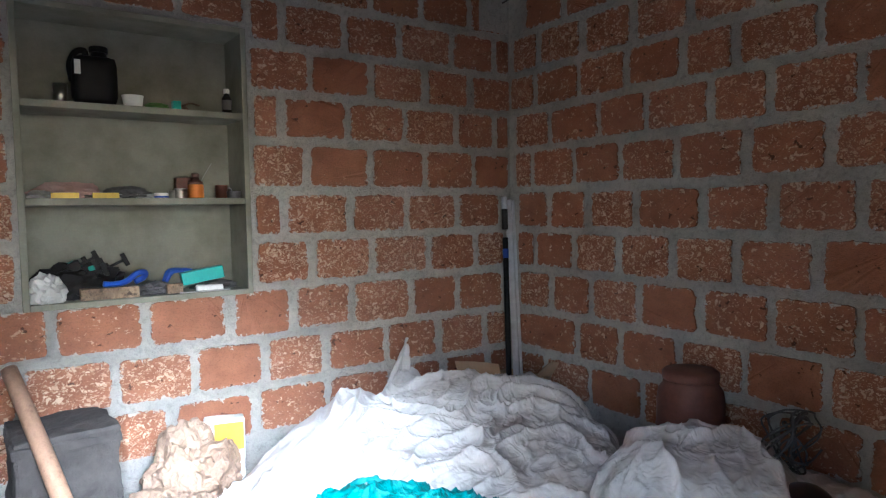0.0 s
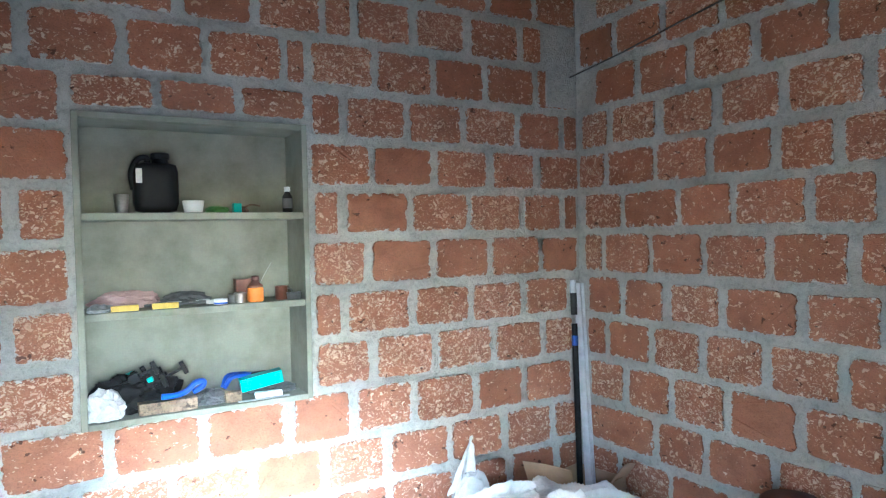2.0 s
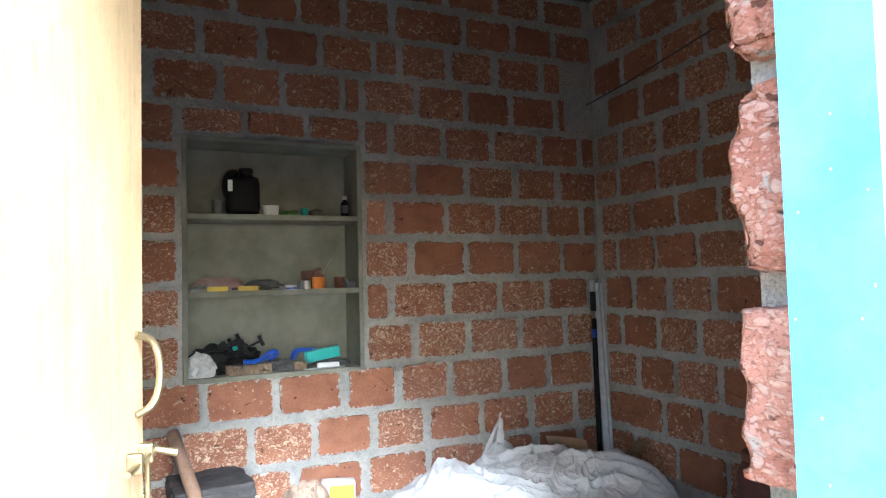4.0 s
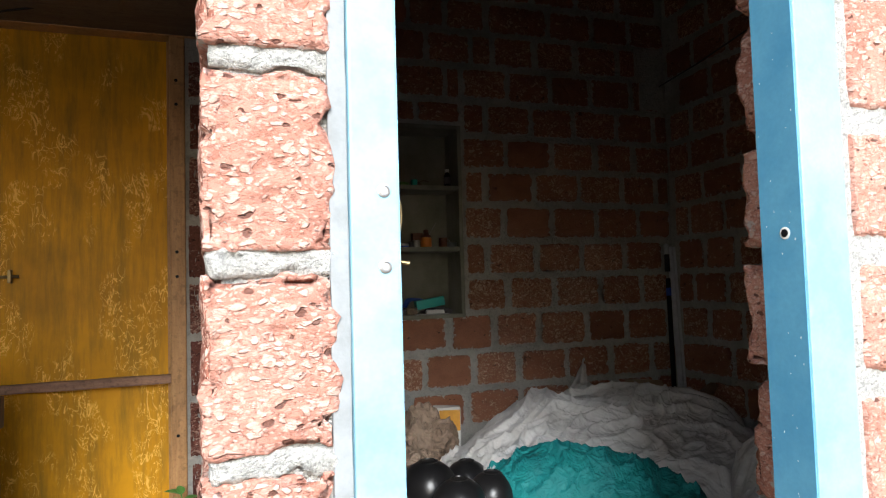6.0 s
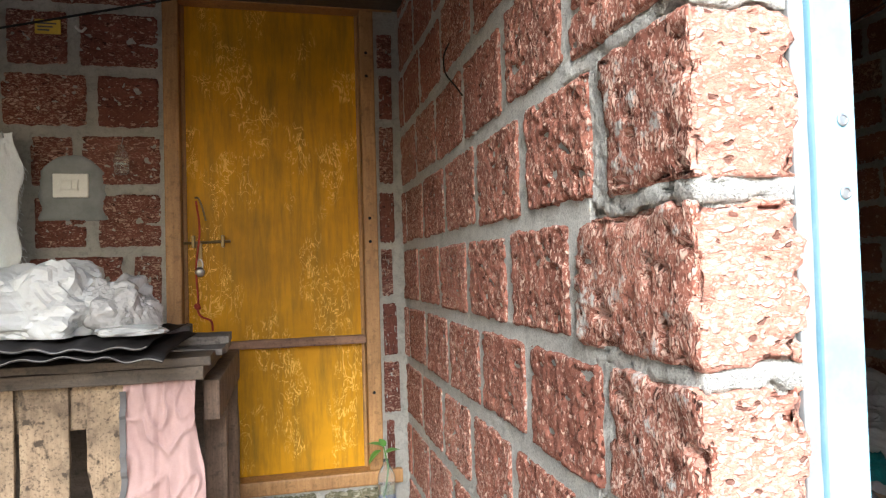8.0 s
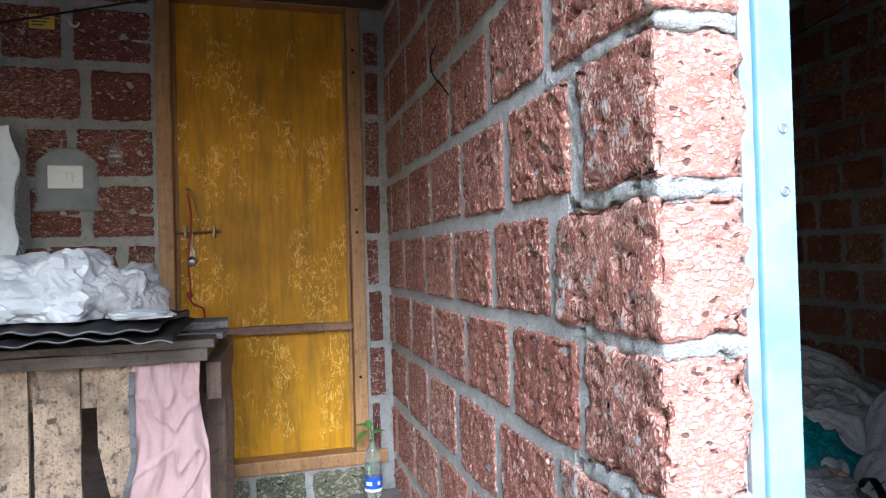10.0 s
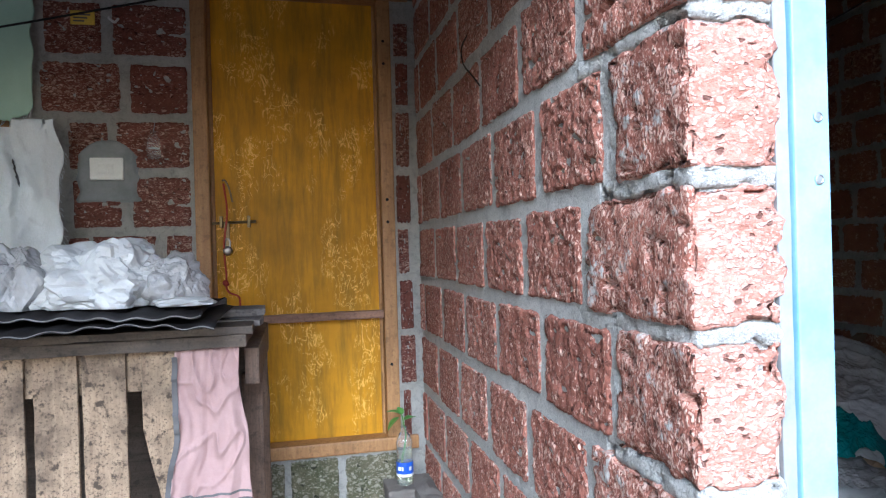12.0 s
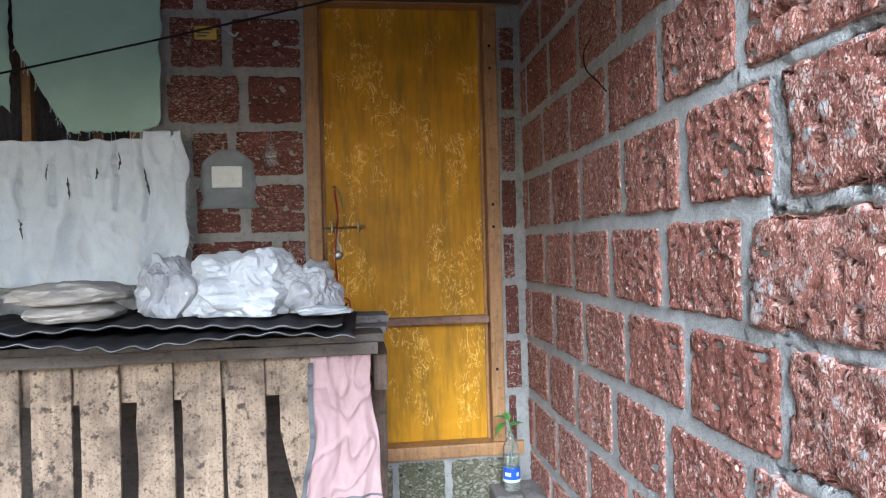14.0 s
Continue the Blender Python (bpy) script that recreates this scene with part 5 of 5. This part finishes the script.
# ---- things on the shelf ----
S1, S2, S3 = 2.123, 1.72, NZ0 + 0.026
SY = BACK
can = thing("jerrycan", "black plastic jerrycan with a built-in handle", "jerrycan", (0.7, SY + 0.09, S1))
body_bm = rough_box((-0.09, -0.055, 0.0), (0.09, 0.055, 0.215), 0.03, 0.002, 8.0, 1.0, 0.042)
part("body", body_bm, M_BLACK, can, smooth=True)
part("grip", tube(curve_points([(-0.03, 0, 0.2), (-0.035, 0, 0.235), (-0.07, 0, 0.225), (-0.094, 0, 0.17), (-0.086, 0, 0.1)], 6), 0.013, 10), M_BLACK, can, smooth=True)
part("neck", lathe([(0.034, 0.21), (0.03, 0.232)], 20, (0.02, 0, 0)), M_BLACK, can)
part("cap", lathe([(0.036, 0.23), (0.038, 0.233), (0.038, 0.252), (0.034, 0.256)], 20, (0.02, 0, 0)), M_BLACK, can, "ridged black screw cap")
part("sticker", box((-0.082, -0.0575, 0.125), (-0.058, -0.0555, 0.185)), M_PAPER, can, "small pale sticker")
cup = thing("steel_tumbler", "plain steel tumbler on the shelf", "tumbler", (0.565, SY + 0.06, S1))
part("wall", lathe([(0.02, 0.0), (0.022, 0.002), (0.028, 0.078), (0.026, 0.078), (0.02, 0.005)], 20), M_STEEL, cup, smooth=True)
bowl = thing("white_bowl", "small white plastic bowl on the shelf", "bowl", (0.845, SY + 0.06, S1))
part("wall", lathe([(0.034, 0.0), (0.038, 0.004), (0.045, 0.05), (0.0465, 0.053), (0.044, 0.053), (0.036, 0.006)], 24), M_WHITE, bowl, smooth=True)
crumpled("green_packet", "crumpled green foil packet on the shelf", "packet", (0.945, SY + 0.06, S1), (0.1, 0.07, 0.03), 4.2, M_LEAF, 0, 0.5, 2.4, 3)
box1 = tagged(part("small_box", rough_box((1.01, SY + 0.03, S1), (1.045, SY + 0.07, S1 + 0.042), 0.02, 0.002, 20.0, 1.0, 0.003), M_GREENBOX), "small faded green box on the shelf", "box")
tagged(part("twig", tube(curve_points([(1.05, SY + 0.03, S1 + 0.02), (1.09, SY + 0.04, S1 + 0.036), (1.13, SY + 0.05, S1 + 0.03)], 4), 0.004, 6), M_DARKWOOD), "thin dark stick lying on the shelf", "stick")
crumpled("shelf_scrap", "dark crumpled scrap on the shelf", "scrap", (1.055, SY + 0.06, S1), (0.05, 0.05, 0.03), 2.6, M_DARKWOOD, 0, 0.5, 2.4, 3)
vial = thing("small_bottle", "dark small bottle with a white cap", "bottle", (1.262, SY + 0.06, S1))
part("body", lathe([(0.021, 0.0), (0.023, 0.003), (0.023, 0.075), (0.012, 0.092), (0.011, 0.1)], 20), M_BLACK, vial, smooth=True)
part("label", lathe([(0.0235, 0.02), (0.0236, 0.066)], 20, close=False), M_GREYBOX, vial, "grey label with pale print")
part("cap", lathe([(0.014, 0.098), (0.014, 0.118), (0.012, 0.12)], 16), M_WHITE, vial)

crumpled("pink_cloth", "dusty pink cloth bundle on the shelf", "cloth", (0.58, SY + 0.15, S2), (0.26, 0.1, 0.075), 5.1, M_PINK, 0, 0.6, 2.6, 4)
crumpled("foil_ball", "crumpled grey foil scrap", "scrap", (0.47, SY + 0.03, S2), (0.09, 0.06, 0.035), 1.9, M_STEEL, 0, 0.7, 3.0, 3)
for x in (0.56, 0.715):
    tagged(part("yellow_case", box((x - 0.052, SY + 0.012, S2), (x + 0.052, SY + 0.034, S2 + 0.024), 0.002), M_YELLOW), "flat yellow plastic blade case", "case", "yellow cases on the shelf")
tool_rng = random.Random(12)
for k, (x, y) in enumerate(((0.72, 0.1), (0.78, 0.13), (0.84, 0.1), (0.88, 0.07))):
    p = thing("pliers", "dark worn metal pliers on the shelf", "pliers", (x, SY + y, S2), tool_rng.uniform(-30, 30), "tools on the shelf")
    part("handle", tube(curve_points([(-0.08, -0.012, 0.01), (-0.03, -0.016, 0.012), (0.02, 0.0, 0.012)], 4), 0.006, 8), M_GREYBOX, p)
    part("handle", tube(curve_points([(-0.08, 0.016, 0.012), (-0.03, 0.018, 0.013), (0.02, 0.0, 0.012)], 4), 0.006, 8), M_GREYBOX, p)
    part("jaw", rough_box((0.01, -0.012, 0.003), (0.07, 0.012, 0.02), 0.02, 0.001, 30, k, 0.003), M_STEEL, p)
crumpled("dark_rag", "dark oily rag among the tools", "rag", (0.82, SY + 0.15, S2), (0.2, 0.1, 0.055), 6.6, M_GREYBOX, 0, 0.7, 2.6, 4)
lid1 = thing("round_tin", "small white tin with a blue band", "tin", (0.945, SY + 0.04, S2))
part("tin", lathe([(0.03, 0.0), (0.03, 0.022), (0.027, 0.024)], 24), M_WHITE, lid1)
part("band", lathe([(0.0305, 0.002), (0.0305, 0.01)], 24, close=False), M_ROYAL, lid1)
for x, r, h, y in ((1.02, 0.03, 0.025, 0.09), (1.03, 0.026, 0.034, 0.045)):
    tn = thing("round_tin", "small dull grey metal tin on the shelf", "tin", (x, SY + y, S2))
    part("tin", lathe([(r, 0.0), (r, h), (r * 1.05, h + 0.002), (r * 1.05, h + 0.01), (r * 0.9, h + 0.012)], 24), M_STEEL, tn)
ob_bottle = thing("orange_bottle", "orange plastic bottle with a brown neck", "bottle", (1.1, SY + 0.05, S2))
part("body", lathe([(0.033, 0.0), (0.036, 0.004), (0.036, 0.058), (0.032, 0.066)], 24), M_ORANGE, ob_bottle, smooth=True)
part("shoulder", lathe([(0.034, 0.064), (0.032, 0.075), (0.018, 0.085), (0.014, 0.1)], 24), M_RUST, ob_bottle, smooth=True)
part("cap", lathe([(0.017, 0.098), (0.017, 0.112), (0.012, 0.116)], 16), M_RUST, ob_bottle)
tagged(part("brown_box", rough_box((1.03, SY + 0.12, S2), (1.1, SY + 0.17, S2 + 0.1), 0.03, 0.003, 14.0, 4.0, 0.003), M_RUST), "small brown box behind the bottle", "box")
tagged(part("shelf_wire", tube(curve_points([(1.12, SY + 0.12, S2 + 0.01), (1.15, SY + 0.13, S2 + 0.09), (1.2, SY + 0.14, S2 + 0.17)], 5), 0.0015, 5), M_STEEL), "thin bent wire standing on the shelf", "wire")
mug = thing("copper_mug", "small copper coloured mug on the shelf", "mug", (1.225, SY + 0.07, S2))
part("wall", lathe([(0.026, 0.0), (0.028, 0.003), (0.028, 0.06), (0.03, 0.062), (0.026, 0.062), (0.025, 0.006)], 24), plain_mat("copper", (0.45, 0.22, 0.16), (0.3, 0.14, 0.1), 0.35, 15, 120, 0.1, 0.0005, 0.8), mug, smooth=True)
part("handle", tube(curve_points([(0.028, 0, 0.05), (0.045, 0, 0.045), (0.045, 0, 0.02), (0.028, 0, 0.014)], 4), 0.003, 6), M_STEEL, mug)
dish = thing("steel_dish", "shallow steel dish on the shelf", "dish", (1.275, SY + 0.04, S2))
part("wall", lathe([(0.028, 0.0), (0.03, 0.002), (0.034, 0.03), (0.036, 0.032), (0.032, 0.032), (0.026, 0.004)], 24), M_STEEL, dish, smooth=True)

wood_block = tagged(part("wood_block", rough_box((0.6, SY + 0.005, S3), (0.83, SY + 0.055, S3 + 0.05), 0.03, 0.002, 12.0, 2.0, 0.003), M_PLANK), "pale sawn block of wood on the shelf", "block")
for k in range(15):
    ang, lx = tool_rng.uniform(10, 30), tool_rng.uniform(0.14, 0.23)
    x0, y0, z0 = 0.5 + tool_rng.uniform(-0.02, 0.1), SY + 0.07 + tool_rng.uniform(0, 0.1), S3 + 0.055 + tool_rng.uniform(0, 0.05)
    t = thing("black_clamp", "black metal clamp in a tangled pile", "clamp", (x0, y0, z0), 0, "black clamps piled on the shelf")
    t.matrix_world = pose(x0, y0, z0, 0, -ang, tool_rng.uniform(-15, 15))
    part("rail", box((0, -0.007, -0.006), (lx, 0.007, 0.006), 0.002), M_BLACKMETAL, t)
    part("jaw", box((lx - 0.02, -0.009, -0.03), (lx, 0.009, 0.03), 0.003), M_BLACKMETAL, t)
    part("slider", rough_box((lx * 0.45, -0.012, -0.02), (lx * 0.45 + 0.045, 0.012, 0.022), 0.02, 0.002, 30, k, 0.004), M_BLACKMETAL, t)
    if k % 3 == 0:
        part("lever", box((lx * 0.6, -0.013, 0.012), (lx * 0.6 + 0.026, 0.013, 0.034), 0.004), M_GREENBOX, t, "turquoise release lever")
crumpled("dark_scrap", "dark pile of metal bits under the clamps", "scrap", (0.6, SY + 0.13, S3), (0.34, 0.16, 0.15), 4.7, M_BLACKMETAL, 0, 0.8, 3.0, 4)
saw = thing("blue_saw", "blue hacksaw handle lying on the wood block", "saw", (0.79, SY + 0.05, S3 + 0.052), 8)
part("grip", tube(curve_points([(-0.1, 0, 0.012), (-0.05, 0, 0.008), (0.0, 0, 0.02), (0.04, 0, 0.05), (0.075, 0, 0.052), (0.07, 0, 0.03), (0.03, 0, 0.012)], 5), 0.013, 10), M_ROYAL, saw, smooth=True)
crumpled("clear_scrap", "crumpled clear plastic bag on the shelf", "bag", (0.47, SY + 0.04, S3), (0.13, 0.1, 0.12), 7.3, M_BAG, 0, 0.8, 3.0, 4)
crumpled("grey_scrap", "grey metal odds and ends", "scrap", (0.9, SY + 0.08, S3), (0.13, 0.12, 0.055), 3.3, M_GREYBOX, 0, 0.8, 3.2, 4)
crumpled("grey_scrap", "dusty pile of small parts on the shelf", "scrap", (1.19, SY + 0.12, S3), (0.2, 0.12, 0.04), 5.3, M_GREYBOX, 0, 0.8, 3.2, 4)
tagged(part("match_box", rough_box((0.95, SY + 0.02, S3), (1.02, SY + 0.065, S3 + 0.045), 0.03, 0.002, 16.0, 3.0, 0.003), M_PLANK), "small pale wooden box on the shelf", "box")
plier = thing("blue_pliers", "blue handled pliers resting on the shelf", "pliers", (1.03, SY + 0.13, S3 + 0.02), 10)
for s in (-1, 1):
    part("handle", tube(curve_points([(-0.07, 0.01 * s, 0.03), (-0.04, 0.022 * s, 0.075), (0.03, 0.014 * s, 0.075), (0.06, 0, 0.07)], 5), 0.011, 8), M_ROYAL, plier, smooth=True)
part("jaw", box((0.05, -0.012, 0.06), (0.14, 0.012, 0.078), 0.003), M_BLACK, plier)
tq = thing("turquoise_box", "turquoise cardboard carton lying askew on the shelf", "carton", (1.125, SY + 0.075, S3 + 0.052))
tq.matrix_world = pose(1.125, SY + 0.075, S3 + 0.045, 0, -9, -6)
part("carton", rough_box((-0.095, -0.035, 0.0), (0.095, 0.035, 0.058), 0.04, 0.001, 12.0, 2.0, 0.003), M_GREENBOX, tq)
part("end_flap", box((0.0952, -0.03, 0.004), (0.0965, 0.03, 0.054)), M_BLACK, tq)
tagged(part("white_tool", rough_box((1.08, SY + 0.01, S3), (1.2, SY + 0.035, S3 + 0.03), 0.02, 0.004, 20.0, 7.0, 0.006), M_WHITE), "white plastic tool handle under the carton", "tool")
tagged(part("flat_file", box((1.0, SY - 0.004, S3), (1.23, SY + 0.008, S3 + 0.006), 0.001), M_STEEL), "flat steel file on the shelf edge", "file")

# ---- bricks of the walls ----
LINES = [0.3, 0.54, 0.785, 1.03, 1.278, 1.52, 1.757, 2.0, 2.232, 2.46, 2.695, 2.935, 3.17, 3.4, 3.6]


def back_row(k, *runs):
    for joints in runs:
        lay(wall_back, FAR_BLOCKS, 0, BACK, LINES[k], LINES[k + 1], joints)


back_row(1, [0.2, 0.6, 0.945, 1.34, 1.725, 2.1, 2.45, 2.8, 2.995])
back_row(2, [0.05, 0.36, 0.72, 1.05, 1.385, 1.72, 2.08, 2.425, 2.78, 2.995])
back_row(3, [0.1, 0.49, 0.845, 1.22, 1.545, 1.875, 2.245, 2.575, 2.93])
back_row(4, [0.03, 0.385], [1.345, 1.655, 2.005, 2.37, 2.71, 2.95])
back_row(5, [0.0, 0.16, 0.385], [1.345, 1.51, 1.88, 2.23, 2.57, 2.92])
back_row(6, [0.04, 0.385], [1.345, 1.635, 2.005, 2.355, 2.705, 2.995])
back_row(7, [0.0, 0.18, 0.385], [1.345, 1.51, 1.875, 2.225, 2.58, 2.87, 2.995])
back_row(8, [0.04, 0.385], [1.345, 1.665, 2.015, 2.365, 2.69, 3.01])
back_row(9, [0.04, 0.375], [1.345, 1.53, 1.865, 2.2, 2.55, 2.88, 2.995])
lay(wall_back, FAR_BLOCKS, 0, BACK, NZ1 + 0.006, LINES[10], [0.375, 0.705, 1.035, 1.345])
back_row(10, [0.05, 0.23, 0.58, 0.905, 1.24, 1.355, 1.695, 2.02, 2.345, 2.685, 2.995])
back_row(11, [0.15, 0.48, 0.795, 1.12, 1.435, 1.585, 1.915, 2.235, 2.585, 2.75])
back_row(12, [0.05, 0.3, 0.65, 1.0, 1.25, 1.55, 2.02, 2.375, 2.69, 2.995])
back_row(13, [0.15, 0.5, 0.84, 1.2, 1.54, 1.9, 2.25, 2.6, 2.95])


def right_row(k, joints):
    while joints[-1] > 0.5:
        joints.append(joints[-1] - 0.345)
    lay(wall_right, FAR_BLOCKS, -90, RIGHT, LINES[k], LINES[k + 1], joints)


right_row(1, [3.26, 2.95, 2.6, 2.25, 1.9])
right_row(2, [3.2, 2.7, 2.385, 2.035, 1.7])
right_row(3, [3.2, 2.9, 2.585, 2.275, 1.92, 1.58])
right_row(4, [3.2, 3.04, 2.715, 2.405, 2.07, 1.745, 1.4])
right_row(5, [3.2, 2.92, 2.615, 2.28, 1.92, 1.58])
right_row(6, [3.22, 3.055, 2.715, 2.39, 2.055, 1.7])
right_row(7, [3.22, 2.905, 2.535, 2.23, 1.875, 1.6])
right_row(8, [3.26, 3.03, 2.68, 2.355, 2.02, 1.755, 1.4])
right_row(9, [3.24, 3.0, 2.65, 2.31, 1.985, 1.64])
right_row(10, [3.12, 2.79, 2.455, 2.115, 1.775, 1.45])
right_row(11, [3.25, 2.95, 2.62, 2.28, 1.93])
right_row(12, [3.1, 2.8, 2.45, 2.1, 1.75])
right_row(13, [3.25, 2.95, 2.6, 2.25, 1.9])

SIDE_LINES = [0.06, 0.3, 0.545, 0.79, 1.038, 1.277, 1.514, 1.76, 2.005, 2.25, 2.49, 2.73]
for k, (z0, z1) in enumerate(zip(SIDE_LINES, SIDE_LINES[1:])):
    first = 0.26 if k % 2 == 0 else 0.365
    if z0 < 0.6:
        joints = [first + 0.35 * i for i in range(6)] + [HOUSE]
    else:
        joints = [first + 0.35 * i for i in range(6 if k % 2 == 0 else 5)] + [HOUSE]
    joints = [j for j in joints if j < HOUSE - 0.06] + [HOUSE + 0.01]
    lay(wall_side, NEAR_BLOCKS, -90, SIDE, z0, z1, joints, 0.036)
    # the corner block of the course and the rough mortar bed under it
    bed = corner_block((SIDE - 0.001, 0.006, z0 - 0.019), (-0.043, first + 0.02, z0 + 0.019), k * 0.77 + 30, 0.1)
    part("mortar_bed", bed, M_MORTAR_OUT, wall_side, "rough grey mortar bed", True)
    part("mortar_joint", rough_box((SIDE + 0.001, first - 0.026, z0 + 0.01), (SIDE + 0.02, first + 0.03, z1 - 0.01), 0.012, 0.003, 40.0, k * 1.9, 0.003), M_MORTAR_OUT, wall_side)
    g = 0.024
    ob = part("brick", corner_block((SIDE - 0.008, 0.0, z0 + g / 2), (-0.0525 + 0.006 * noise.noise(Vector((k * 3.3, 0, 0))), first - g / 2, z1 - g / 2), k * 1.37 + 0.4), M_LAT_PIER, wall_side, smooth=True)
    # the front is coloured pale as sunlit, the porch side dark red as shaded
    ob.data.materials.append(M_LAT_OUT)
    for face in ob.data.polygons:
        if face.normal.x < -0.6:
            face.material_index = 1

for k, (z0, z1) in enumerate(zip([0.3, 0.545, 0.8, 1.05, 1.3, 1.52, 1.735, 1.97, 2.2, 2.44, 2.68], [0.545, 0.8, 1.05, 1.3, 1.52, 1.735, 1.97, 2.2, 2.44, 2.68, 2.92])):
    start = [0.775, 1.06] if k % 2 == 0 else [0.775, 0.91, 1.23]
    start = start + [start[-1] + 0.35 * i for i in range(1, 6)]
    lay(wall_front, PIER_BLOCKS, 0, 0.008, z0, z1, start, 0.036)
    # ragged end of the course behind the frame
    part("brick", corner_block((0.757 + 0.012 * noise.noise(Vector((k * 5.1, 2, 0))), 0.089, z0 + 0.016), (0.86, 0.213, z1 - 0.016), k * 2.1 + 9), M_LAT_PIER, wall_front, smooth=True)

HOUSE_LINES = [0.545, 0.79, 1.04, 1.29, 1.52, 1.76, 1.99, 2.23, 2.48, 2.72]
house_joints = [[-1.9, -1.55, -1.17], [-1.86, -1.4, -1.17], [-1.9, -1.5, -1.17], [-1.68, -1.305, -1.165], [-1.66, -1.43, -1.165], [-1.66, -1.485, -1.165], [-1.76, -1.43, -1.165], [-1.75, -1.49, -1.165], [-1.85, -1.6, -1.165]]
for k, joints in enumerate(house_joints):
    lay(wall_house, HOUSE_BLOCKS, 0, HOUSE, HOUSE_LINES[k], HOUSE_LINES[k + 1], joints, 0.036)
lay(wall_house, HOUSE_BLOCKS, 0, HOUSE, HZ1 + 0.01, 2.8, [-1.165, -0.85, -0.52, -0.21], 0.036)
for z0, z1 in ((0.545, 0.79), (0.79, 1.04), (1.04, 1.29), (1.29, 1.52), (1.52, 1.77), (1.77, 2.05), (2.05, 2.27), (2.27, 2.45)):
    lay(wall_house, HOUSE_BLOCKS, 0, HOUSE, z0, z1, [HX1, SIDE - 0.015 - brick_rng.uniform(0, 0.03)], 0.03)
MOSSY = [mesh_of("stone", near_block(s + 40.5), M_MOSS, True) for s in range(3)]
for z0, z1, joints in ((0.285, 0.515, [-1.7, -1.35, -0.97, -0.82, -0.585, -0.3]), (0.04, 0.285, [-1.75, -1.4, -1.1, -0.75, -0.45, -0.21])):
    lay(wall_house, MOSSY, 0, HOUSE - 0.01, z0, z1, joints, 0.03)
